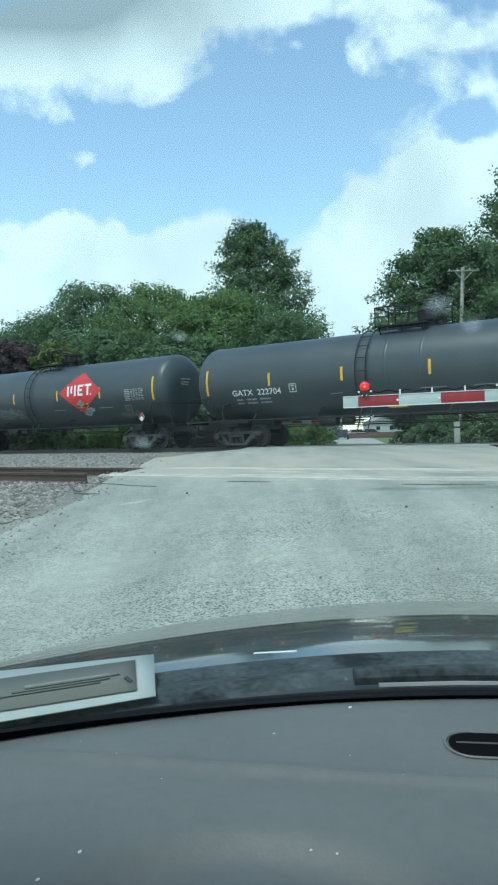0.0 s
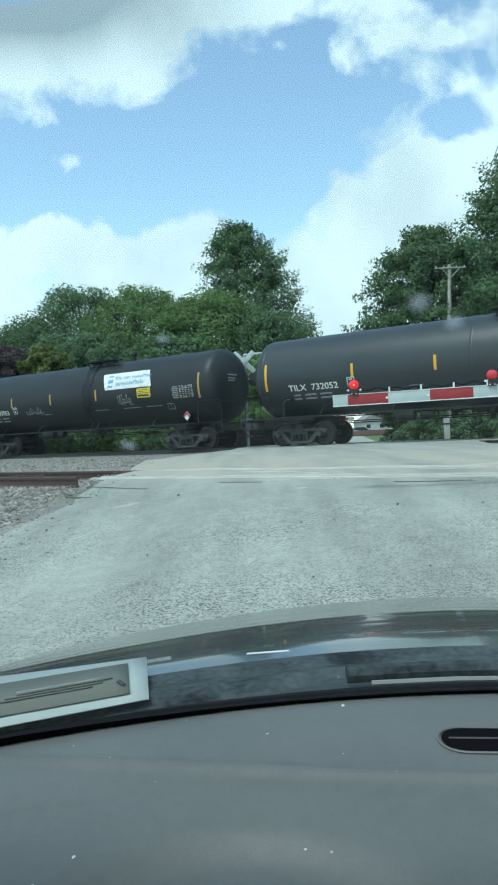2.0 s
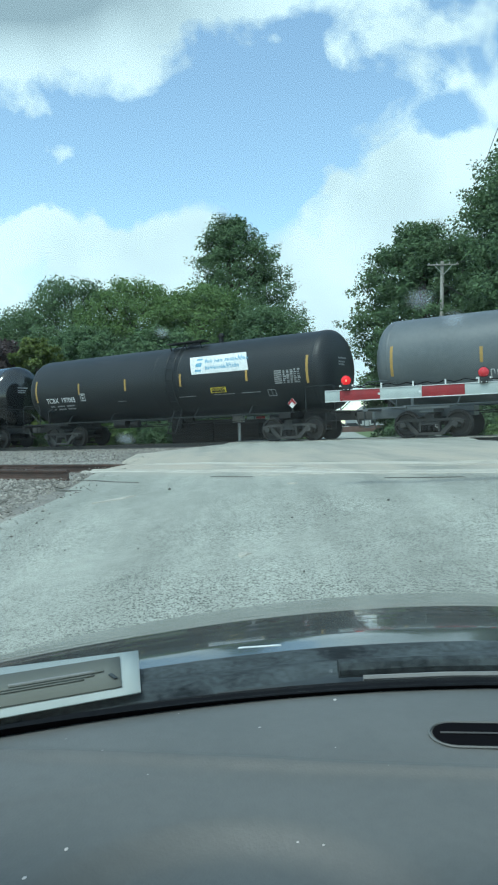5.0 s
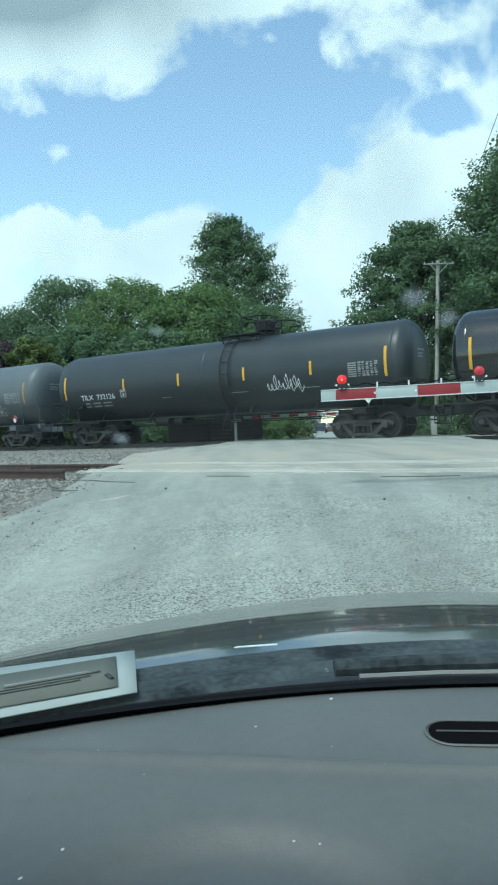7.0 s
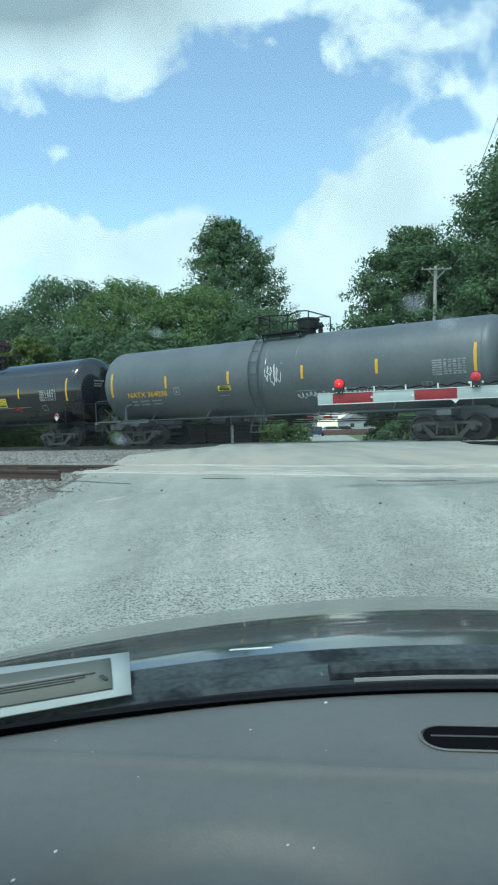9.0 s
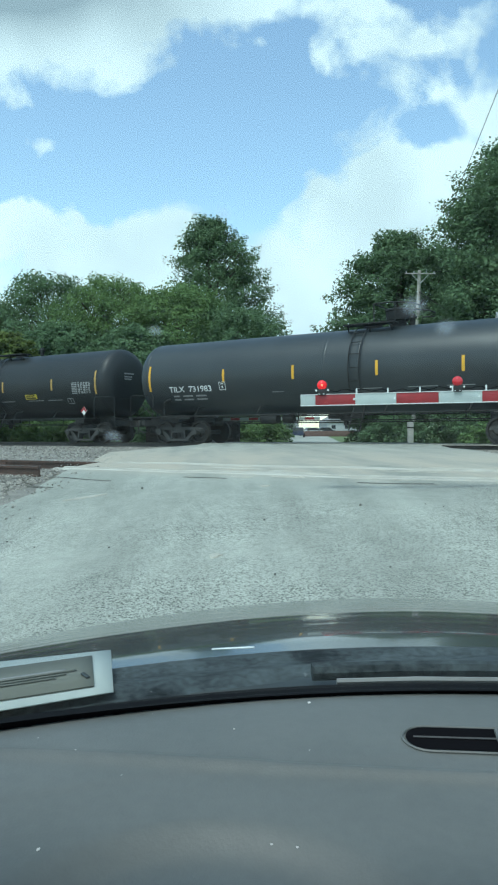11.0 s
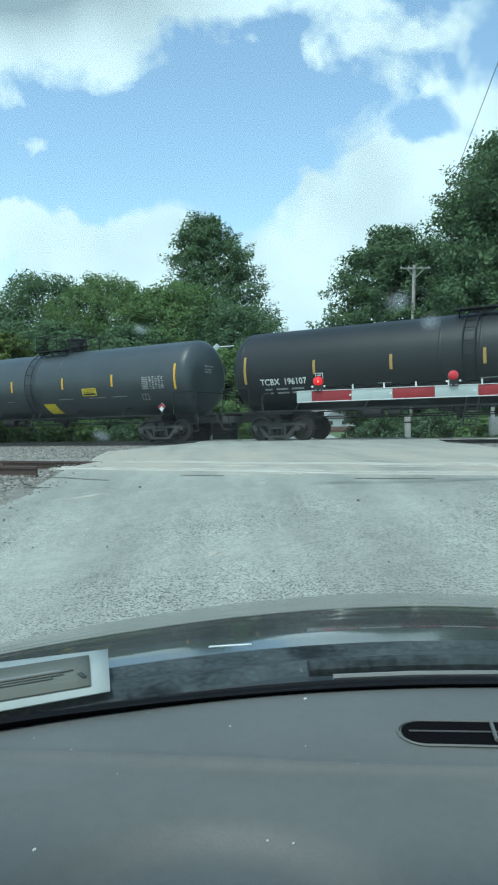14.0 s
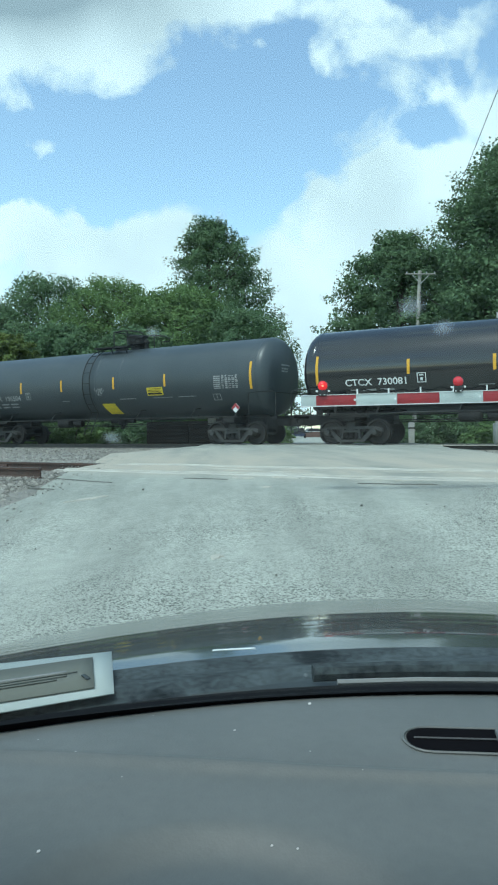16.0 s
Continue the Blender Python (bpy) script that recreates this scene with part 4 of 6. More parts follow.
    if opt.get("yellow_sign", True):
        sx, sz, sw, sh = opt.get("sign", (2.9, -0.52, 0.75, 0.22))
        sg = part("warning_sign", wrapped(plate(bmesh.new(), sx, sz, sx + sw, sz + sh, 0.002)), "yellow", car, "yellow warning sign")
        lines = [(sx + 0.05 + (0.06 if i == 4 else 0), sz + sh * (0.12 + i * 0.17), sx + sw - 0.05 - 0.07 * (i % 2), sz + sh * (0.12 + i * 0.17) + (0.06 if i == 0 else 0.022)) for i in range(5)]
        tagged(part("sign_writing", bars(lines, 0.006), "black", sg), kind="stuff")
    if opt.get("yellow_patch", True):
        pt = opt.get("patch_x", 1.05)
        part("yellow_patch", wrapped(plate(bmesh.new(), pt + 0.16, -1.45, pt + 0.88, -0.80, 0.002, -0.13, 8)), "yellow", car, "skewed yellow panel low on the tank")
    for n, (x, z, w, hh, col) in enumerate(opt.get("tags", ())):
        part("graffiti", scribble(x, z, w, hh, n + int(left) % 13, max(5, int(w * 6))), col, car, "sprayed looping graffiti lines")
    if opt.get("diamond"):
        bm = bmesh.new()
        bm.faces.new([bm.verts.new((3.2 + a, 0.004, 0.22 + c)) for a, c in ((-1.42, 0), (0, -1.0), (1.42, 0), (0, 1.0))])
        bmesh.ops.subdivide_edges(bm, edges=bm.edges[:], cuts=5, use_grid_fill=True)
        dm = part("diamond_sign", wrapped(bm), "red", car, "red diamond sign with white print")
        part("print", bars([(2.34, 0.04, 2.46, 0.52), (2.58, 0.18, 2.70, 0.52), (2.82, 0.04, 2.94, 0.54), (3.06, 0.04, 3.18, 0.55), (3.18, 0.04, 3.42, 0.14), (3.18, 0.25, 3.38, 0.35), (3.18, 0.46, 3.44, 0.56), (3.52, 0.47, 3.96, 0.57), (3.68, 0.05, 3.80, 0.47), (3.90, 0.05, 3.98, 0.12)], 0.01), "white", dm)
        for a, c in ((3.2, -0.24), (3.06, -0.35), (3.34, -0.35), (3.2, -0.46)):
            part("print_mark", diamond(a, c, 0.11, 0.01), "dim", dm)
    if opt.get("mural"):
        rnd = random.Random(4)
        bm = bmesh.new()
        top, low = [], []
        for i in range(41):
            f = i / 40
            x = -4.40 + 5.05 * f
            hi = 0.62 * math.sin(math.pi * min(1, f * 1.35 + 0.02)) ** 0.6 + 0.06 * rnd.uniform(-1, 1) if f < 0.72 else -0.25 - 0.9 * (f - 0.72) / 0.28
            top.append((x, max(hi, -1.2)))
            low.append((x, -1.28 if f < 0.75 else -1.28 + 0.12 * (f - 0.75)))
        rows = [[bm.verts.new((xa, 0.002, za + (zb - za) * j / 8)) for (xa, za), (_, zb) in zip(low, top)] for j in range(9)]
        for a, c in zip(rows, rows[1:]):
            for i in range(40):
                bm.faces.new((a[i], a[i + 1], c[i + 1], c[i]))
        mu = part("mural", wrapped(bm), "teal", car, "teal sprayed mural with black outlines")
        bm = bmesh.new()
        forms = ((-3.98, 0.02, 0.15, 0.46), (-3.48, -0.06, 0.28, 0.40), (-2.82, -0.08, 0.36, 0.40), (-2.12, -0.04, 0.32, 0.44))

        def blob(cx, cz, rx, rz, k, grow=0.0):
            """A rounded, notched letter-like form."""
            return [(cx + (rx + grow) * math.cos(a) * (1 + 0.16 * math.cos(4 * a + k)), cz + (rz + grow) * math.sin(a) * (1 + 0.12 * math.sin(3 * a + 2 * k))) for a in frange(0, 2 * math.pi, 0.26)]
        for k, f in enumerate(forms):
            bm.faces.new([bm.verts.new((px, 0.004 + 0.0004 * k, pz)) for px, pz in blob(*f, k)[:-1]])
        part("mural_fill", wrapped(bm), "pale_teal", mu, "pale bubble shapes")
        bm = bmesh.new()

        def stroke(pts, t):
            for (ax, az), (bx, bz) in zip(pts, pts[1:]):
                o = Vector((-(bz - az), bx - ax)).normalized() * t
                bm.faces.new([bm.verts.new((px, 0.006, pz)) for px, pz in ((ax - o.x, az - o.y), (bx - o.x, bz - o.y), (bx + o.x, bz + o.y), (ax + o.x, az + o.y))])
        for k, f in enumerate(forms):         # large forms, upper row
            stroke(blob(*f, k, 0.02), 0.034)
            cx, cz, rx, rz = f
            if rx > 0.2:
                stroke([(cx - rx * 0.2, cz + rz * 0.35), (cx + rx * 0.25, cz + rz * 0.3), (cx + rx * 0.1, cz + rz * 0.02)], 0.026)
                stroke([(cx - rx * 0.1, cz - rz * 0.95), (cx, cz - rz * 0.35), (cx + rx * 0.15, cz - rz * 0.9)], 0.03)
        star = [(-1.45 + (0.28 if i % 2 == 0 else 0.12) * math.sin(2 * math.pi * i / 10 + 0.2), -0.30 + (0.30 if i % 2 == 0 else 0.12) * math.cos(2 * math.pi * i / 10 + 0.2)) for i in range(11)]
        stroke(star, 0.03)
        for k in range(11):        # smaller forms, lower row
            cx, cz = -4.2 + k * 0.29 + 0.03 * math.sin(k * 2.3), -0.72 - 0.012 * k
            stroke(blob(cx, cz, 0.11, 0.19, k * 1.7), 0.026)
            stroke([(cx - 0.02, cz - 0.08), (cx + 0.03, cz + 0.07)], 0.02)
        part("mural_outline", wrapped(bm), "black", mu, "black outline strokes")
    if opt.get("banner"):
        x, z, w, hh = opt["banner"]
        b = part("banner", wrapped(plate(bmesh.new(), x, z, x + w, z + hh, 0.003, -0.25, 8)), "white", car, "white banner with blue print")
        part("emblem", bars([(x + 0.15, z + 0.1, x + 0.45, z + hh - 0.12)], 0.008), "blue", b)
        rnd = random.Random(21)
        rows = []
        for line, (a, c) in enumerate(((0.60, 2.58), (0.66, 2.30))):
            g = a
            while g < c:
                gw = rnd.uniform(0.07, 0.12)
                tall = rnd.choice((0.15, 0.15, 0.22)) * hh / 0.78
                z0 = z + hh * (0.56 if line == 0 else 0.20)
                rows.append((x + g, z0, x + g + 0.035, z0 + tall))
                rows.append((x + g, z0 + tall * 0.42, x + g + gw, z0 + tall * 0.62))
                rows.append((x + g + gw - 0.03, z0, x + g + gw, z0 + tall * rnd.uniform(0.5, 0.95)))
                g += gw + (0.03 if rnd.random() > 0.14 else 0.12)
        tagged(part("print", bars(rows, 0.008), "blue", b), kind="stuff")
    return car


tank_car("", -20.3, 15.5, "slate", "dark grey tank car with a red diamond sign and graffiti", tags=((-3.2, -1.0, 2.0, 0.7, "dim"), (-7, -1.1, 1.6, 0.7, "dim"), (3.0, -1.0, 0.9, 0.6, "white"), (5.5, -1.25, 1.2, 0.45, "dim")), diamond=True, yellow_patch=False)
tank_car("GATX  222704", -1.81, 15.53, "slate", "dark slate tank car with yellow tape and a skewed yellow panel", mark_w=2.45, mark_x=1.2,  sign=(5.47, -0.72, 0.46, 0.2), patch_x=-0.33, ladder=-0.9, rail="long")
tank_car("TCBX  197053", 17.12, 14.64, "matt_black", "black tank car with a white banner", "ochre", banner=(2.05, 0.28, 2.75, 0.78), yellow_patch=False,
         sign=(3.95, -0.18, 0.75, 0.40), tags=((-3.5, -0.62, 1.2, 0.42, "dim"), (2.8, -0.55, 0.8, 0.6, "dim")), rail_paint="matt_black")
tank_car("TILX  732052", 35.01, 15.63, "charcoal", "charcoal tank car with a white graffiti tag", mark_w=2.2, mark_x=0.95, tags=((1.6, -0.85, 1.5, 0.6, "white"),), yellow_patch=False, sign=(4.9, -0.7, 0.9, 0.28))
tank_car("TILX  192702", 53.52, 15.52, "gloss_black", "glossy black tank car with silver graffiti", mark_w=2.2, mark_x=0.95, tags=((-4.15, -1.12, 1.65, 0.75, "white"), (1.9, -1.12, 1.15, 0.36, "white")),
         sign=(2.38, -0.56, 0.75, 0.46), patch_x=0.9)
tank_car("TCBX  197065", 72.41, 14.64, "matt_black", "black tank car with ochre tape", "ochre", yellow_patch=False, rail_paint="matt_black", banner=(2.05, 0.28, 2.75, 0.78))
tank_car("", 90.3, 15.55, "pale_grey", "pale grey tank car covered in outlined graffiti", tags=((2.0, -1.1, 4.0, 0.95, "white"), (-4.5, -1.1, 3.6, 0.9, "white"), (0.8, -0.5, 0.8, 0.5, "white")), yellow_patch=False, rail_paint="slate", tape_mat="ochre")
tank_car("TILX  732126", 108.75, 15.57, "charcoal", "charcoal tank car with a small white tag", mark_w=2.2, mark_x=0.95, tags=((3.0, -0.75, 1.5, 0.7, "white"),), yellow_patch=False, yellow_sign=False)
tank_car("TILX  191277", 127.18, 15.55, "gloss_black", "glossy black tank car with a teal graffiti mural", mark_w=2.35, mark_x=1.2, tags=((0.5, -1.15, 1.75, 0.65, "white"), (4.0, -0.85, 0.55, 0.4, "red")),
         sign=(2.8, -0.56, 0.78, 0.46), patch_x=0.02, mural=True)
tank_car("NATX 364038", 145.57, 15.58, "pale_grey", "pale grey tank car with yellow lettering and a tag", mark_mat="amber", mark_w=2.3, mark_x=0.85, rail_paint="slate", rail="long", tags=((-0.02, -0.45, 0.65, 1.1, "white"), (1.25, -1.05, 3.3, 0.45, "white")),
         yellow_patch=False, sign=(-2.2, -0.4, 0.6, 0.2))
tank_car("", 164.2, 14.64, "matt_black", "black tank car with ochre tape", "ochre", yellow_patch=False, rail_paint="matt_black")
tank_car("TILX  731983", 181.85, 15.68, "charcoal", "clean charcoal tank car", mark_w=2.2, mark_x=0.95, yellow_patch=False, yellow_sign=False)
tank_car("TCBX  197036", 200.83, 14.67, "matt_black", "black tank car with a white banner and sprayed tags", "ochre", banner=(2.05, 0.28, 2.75, 0.78), yellow_patch=False, rail_paint="matt_black",
         tags=((-3.05, -1.05, 0.9, 0.6, "dim"), (0.2, -0.95, 3.4, 0.55, "dim")), sign=(4.6, -0.5, 0.5, 0.18))
tank_car("TILX  315726", 218.79, 15.55, "slate", "slate grey tank car with yellow signs", mark_w=2.2, mark_x=0.95, sign=(2.72, -0.50, 0.82, 0.34), patch_x=0.09, rail="long")
tank_car("TCBX  196107", 237.64, 14.72, "matt_black", "black tank car with a white banner", "ochre", banner=(2.05, 0.28, 2.75, 0.78), yellow_patch=False, rail_paint="matt_black", sign=(4.3, -0.55, 0.5, 0.18))
tank_car("TILX  196504", 255.54, 15.58, "slate", "slate grey tank car with worn lettering and yellow signs", mark_mat="dim", mark_w=2.2, mark_x=0.95, sign=(2.78, -0.50, 0.82, 0.34), patch_x=0.09, shorts=(3.1, 5.7, 8.78, 11.52), tags=((-0.1, -0.4, 0.5, 0.4, "dim"),))
tank_car("CTCX  730081", 273.88, 15.55, "gloss_black", "glossy black tank car with bold white lettering", mark_w=2.35, mark_x=1.05)


# ---- level crossing gates ----
def gate_lamp(parent, x, z, lit):
    h = part("lamp_housing", box(bmesh.new(), x - 0.040, -0.045, z - 0.012, x + 0.040, 0.045, z + 0.052, 0.008), "black", parent, "black lamp bracket")
    part("lamp_ring", turned(bmesh.new(), [(-0.022, 0.046), (-0.022, 0.055), (0.022, 0.055), (0.022, 0.046)], 24, (x, z + 0.092), "Y"), "black", h, "black ring between two lenses")
    l = part("lens", turned(bmesh.new(), [(-0.066, 0.012), (-0.062, 0.026), (-0.050, 0.040), (-0.030, 0.049), (0.0, 0.050), (0.030, 0.049), (0.050, 0.040), (0.062, 0.026), (0.066, 0.012)], 24, (x, z + 0.092), "Y"),
             "lamp_red" if lit else "lamp_dim", h, "round red warning lens")
    if lit:
        part("bulb_glow", turned(bmesh.new(), [(-0.0705, 0.002), (-0.068, 0.009), (-0.062, 0.012)], 14, (x + 0.006, z + 0.088), "Y"), "lamp_core", l)
    for s in (-1, 1):
        part("bolt", rod(bmesh.new(), (x + s * 0.062, -0.02, z + 0.040), (x + s * 0.062, 0.02, z + 0.040), 0.011, 8), "white", h)
        part("ear", box(bmesh.new(), x + s * 0.05 - 0.022, -0.012, z + 0.030, x + s * 0.05 + 0.022, 0.012, z + 0.048), "black", h)
        part("bolt", rod(bmesh.new(), (x + s * 0.022, -0.052, z + 0.0), (x + s * 0.022, -0.044, z + 0.0), 0.006, 8), "white", h)


def gate_arm(name, label, at, length, thick, stripe, first, lamps, mat_w, mat_r):
    g = thing(name, label, "crossing gate", at, group="crossing gates")
    x, n = 0.0, 0
    w = first
    while x < length - 0.01:
        x1 = min(length, x + w)
        bm = box(bmesh.new(), x + 0.0005, -0.02, 0, x1 - 0.0005, 0.02, thick, 0.003)
        part("arm_section", bm, mat_w if n % 2 == 0 else mat_r, g, "white reflective section" if n % 2 == 0 else "red reflective section")
        x, n, w = x1, n + 1, stripe
    part("edge_strip", box(bmesh.new(), 0, -0.026, -0.008, length, 0.022, 0.0, 0.001), "white", g)
    part("edge_strip", box(bmesh.new(), 0, -0.026, thick, length, 0.022, thick + 0.006, 0.001), "white", g)
    for lx, lit in lamps:
        gate_lamp(g, lx, thick + 0.006, lit)
    if lamps:
        pts = []
        a = lamps[0][0]
        for i in range(60):
            pts.append((a + i * 0.05, -0.005, thick + 0.035 + 0.012 * math.sin(i * 1.7) + 0.006 * math.sin(i * 0.31)))
        part("lamp_cable", path(bmesh.new(), pts, 0.006, 5), "rubber", g, "twisted black cable")
        for i in range(8):
            part("cable_clip", rod(bmesh.new(), (a + 0.35 + i * 0.31, -0.015, thick), (a + 0.35 + i * 0.31, -0.015, thick + 0.055), 0.009, 6), "white", g)
        for bx in (0.55, 0.95, 1.75, 2.2):
            part("rivet", rod(bmesh.new(), (bx, -0.026, thick * 0.5), (bx, -0.019, thick * 0.5), 0.012, 8), "white", g)
    return g


A18 = 18.0
arm_root = Vector((1.053, 7.2, 0)) - Vector((math.cos(radians(A18)), -math.sin(radians(A18)), 0)) * 0.155
near_gate = gate_arm("crossing_gate", "lowered red and white striped gate arm with red lamps", Matrix.Translation((arm_root.x, arm_root.y, EYE + 0.235)) @ pose(0, 0, 0, 0, -0.3, -A18),
                     6.4, 0.105, 0.406, 0.155, ((0.225, True), (1.55, False), (3.0, True)), "whitetape", "redtape")
# its mast, out of view beside the road
bm = bmesh.new()
rod(bm, (6.3, 0.25, -1.1), (6.3, 0.25, 3.0), 0.06, 12)
part("mast", bm, "silver", near_gate, "galvanised mast")
part("mast_base", box(bmesh.new(), 6.1, 0.05, -1.25, 6.5, 0.45, -0.9, 0.02), "concrete", near_gate)


# ---- far side of the crossing ----
def far_gate():
    spot = Vector((0.40, 31.0, 0))
    z0 = road_height(spot.dot(ACROSS)) - 0.15
    g = gate_arm("crossing_gate", "far lowered gate with a crossbuck on its silver mast", Matrix.Translation((spot.x, spot.y, z0 + 1.1)) @ pose(0, 0, 0, 0, 0, -10),
                 4.3, 0.11, 0.406, 0.406, (), "whitetape", "redtape")
    part("mast", rod(bmesh.new(), (-0.35, 0, -1.1), (-0.35, 0, 3.1), 0.065, 12), "silver", g, "galvanised mast")
    part("mast_foot", box(bmesh.new(), -0.55, -0.2, -1.12, -0.15, 0.2, -0.95, 0.02), "concrete", g)
    part("gate_motor", box(bmesh.new(), -0.62, -0.16, -0.15, -0.12, 0.2, 0.28, 0.02), "silver", g, "grey gate motor box")
    cb = part("crossbuck", box(bmesh.new(), -0.62, -0.09, -0.11, 0.62, -0.07, 0.11, 0.005, Matrix.Translation((-0.35, 0, 2.75)) @ pose(0, 0, 0, 0, 45, 0)), "whitetape", g, "white crossbuck boards")
    part("board", box(bmesh.new(), -0.62, -0.12, -0.11, 0.62, -0.10, 0.11, 0.005, Matrix.Translation((-0.35, 0, 2.75)) @ pose(0, 0, 0, 0, -45, 0)), "whitetape", cb)
    part("lamp_bar", rod(bmesh.new(), (-0.95, -0.06, 2.0), (0.25, -0.06, 2.0), 0.035, 8), "silver", g)
    for x in (-0.8, 0.1):
        part("signal_hood", turned(bmesh.new(), [(-0.1, 0.17), (-0.08, 0.3), (-0.05, 0.3), (0.12, 0.13)], 18, (x, 2.0), "Y"), "black", g, "black round signal backplate")
    part("top_bar", rod(bmesh.new(), (-0.35, -0.05, 3.08), (0.75, -0.05, 3.12), 0.03, 8), "silver", g)


far_gate()


def pole_thing():
    base, top = Vector((12.9, 45, -0.25)), Vector((13.4, 45, 11.3))
    g = thing("utility_pole", "weathered grey wooden utility pole with a crossarm", "utility pole")
    part("pole", rod(bmesh.new(), base, top, 0.15, 12, 0.115), "pole", g)
    part("crossarm", box(bmesh.new(), top.x - 1.0, 44.8, top.z - 0.27, top.x + 1.0, 44.9, top.z - 0.2, 0.01), "pole", g)
    for dx in (-0.9, -0.4, 0.4, 0.9):
        part("insulator", rod(bmesh.new(), (top.x + dx, 44.85, top.z - 0.2), (top.x + dx, 44.85, top.z - 0.08), 0.035, 8), "silver", g)
    for s in (-1, 1):
        part("brace", rod(bmesh.new(), (top.x + s * 0.55, 44.82, top.z - 0.3), (top.x, 44.82, top.z - 0.85), 0.025, 6), "silver", g)


pole_thing()


def wire_run(name, pts, r=0.014):
    bm = path(bmesh.new(), pts, r, 5)
    solid(name, bm, "wire", "thin black overhead cable", "cable", group="overhead cables")


def sagged(a, b, sag, n=16):
    a, b = Vector(a), Vector(b)
    return [a.lerp(b, i / n) - Vector((0, 0, sag * 4 * (i / n) * (1 - i / n))) for i in range(n + 1)]


wire_run("overhead_cable", sagged((13.6, 44.85, 11.2), (4.6, 0, 12.9), 0.4), 0.012)
wire_run("overhead_cable", sagged((14.3, 44.85, 11.2), (32, 44, 13.5), 0.6), 0.016)
wire_run("overhead_cable", sagged((13.35, 44.85, 9.9), (24, 40, 6.6), 1.6), 0.03)


def signal_post():
    b = Vector((11.45, 28.0, 0))
    z0 = ground_height(b.dot(ACROSS)) - 0.1
    g = thing("signal_post", "pale post with a silver relay cabinet beside the track", "signal post", Matrix.Translation((b.x, b.y, z0)))
    part("post", rod(bmesh.new(), (0, 0, 0), (0.06, 0, 5.4), 0.078, 12), "concrete", g)
    part("cap", rod(bmesh.new(), (0.06, 0, 5.4), (0.06, 0, 5.58), 0.06, 10), "silver", g)
    part("cabinet", box(bmesh.new(), -0.2, -0.3, 0.35, 0.35, -0.05, 1.1, 0.02), "silver", g, "silver relay cabinet")
    for x in (-0.15, 0.28):
        part("leg", box(bmesh.new(), x - 0.03, -0.25, 0, x + 0.03, -0.15, 0.36), "silver", g)


signal_post()


def dark_block():
    """A low dark block of unclear kind, added in the shape of piled ties."""
    base = ACROSS * 28.3 + ALONG * -23.1
    z0 = ground_height(28.3) - 0.02
    g = thing("dark_block", "long low near-black block beyond the tracks, added as piled ties", "timber pile", Matrix.Translation((base.x, base.y, z0)) @ pose(0, 0, 0, 0, 0, TURN))
    me = finish("tie", box(bmesh.new(), -1.3, -0.115, 0, 1.3, 0.115, 0.18, 0.012), "block_black")
    rnd = random.Random(17)
    for pile in (0, 1):
        for row in range(7):
            for k in range(3):
                part("tie", me, "block_black", g, at=pose(1.32 + pile * 2.64 + rnd.uniform(-0.02, 0.02), k * 0.24 + rnd.uniform(-0.01, 0.01), row * 0.182))


dark_block()


def marker_post():
    spot = ACROSS * 29.5 + ALONG * -9.65
    z0 = ground_height(29.5) - 0.1
    g = thing("marker_post", "short whitewashed square timber post in the grass", "post", Matrix.Translation((spot.x, spot.y, z0)))
    part("shaft", box(bmesh.new(), -0.11, -0.11, 0, 0.11, 0.11, 1.18, 0.02), "concrete", g)
    part("collar", box(bmesh.new(), -0.12, -0.12, 0.92, 0.12, 0.12, 0.98, 0.008), "iron", g, "dark metal collar")
    part("cap", box(bmesh.new(), -0.10, -0.10, 1.18, 0.10, 0.10, 1.225, 0.015), "concrete", g)


marker_post()


# ---- trees ----
def quads(name, v, material):
    n = len(v) // 4
    me = bpy.data.meshes.new(name)
    me.vertices.add(len(v))
    me.vertices.foreach_set("co", v.astype(np.float32).ravel())
    me.loops.add(n * 4)
    me.loops.foreach_set("vertex_index", np.arange(n * 4, dtype=np.int32))
    me.polygons.add(n)
    me.polygons.foreach_set("loop_start", np.arange(0, n * 4, 4, dtype=np.int32))
    me.materials.append(M[material])
    me.update(calc_edges=True)
    return me


def spray_leaves(centres, ways, lengths, widths, per, leaf, rng):
    """Leaves strewn along sprays: each leaf a bent quad."""
    n = len(centres)
    idx = np.repeat(np.arange(n), per)
    m = len(idx)
    t = rng.uniform(-0.5, 0.5, size=(m, 1))
    w = widths[idx][:, None] * (1.0 - 0.9 * np.clip(t, 0, 1))
    c = centres[idx] + ways[idx] * lengths[idx][:, None] * t + np.clip(rng.normal(size=(m, 3)), -1.5, 1.5) * w * np.array((0.55, 0.55, 0.40))
    nrm = ways[idx] * 0.5 + rng.normal(scale=0.6, size=(m, 3)) + np.array((0, 0, 0.75))
    nrm /= np.linalg.norm(nrm, axis=1)[:, None]
    a = np.cross(nrm, rng.normal(size=(m, 3)))
    a /= np.linalg.norm(a, axis=1)[:, None]
    b = np.cross(nrm, a)
    s = leaf * rng.uniform(0.55, 1.35, size=(m, 1))
    return np.stack((c - a * s, c - b * s * 0.6 + nrm * s * 0.15, c + a * s, c + b * s * 0.6 + nrm * s * 0.15), axis=1).reshape(-1, 3)


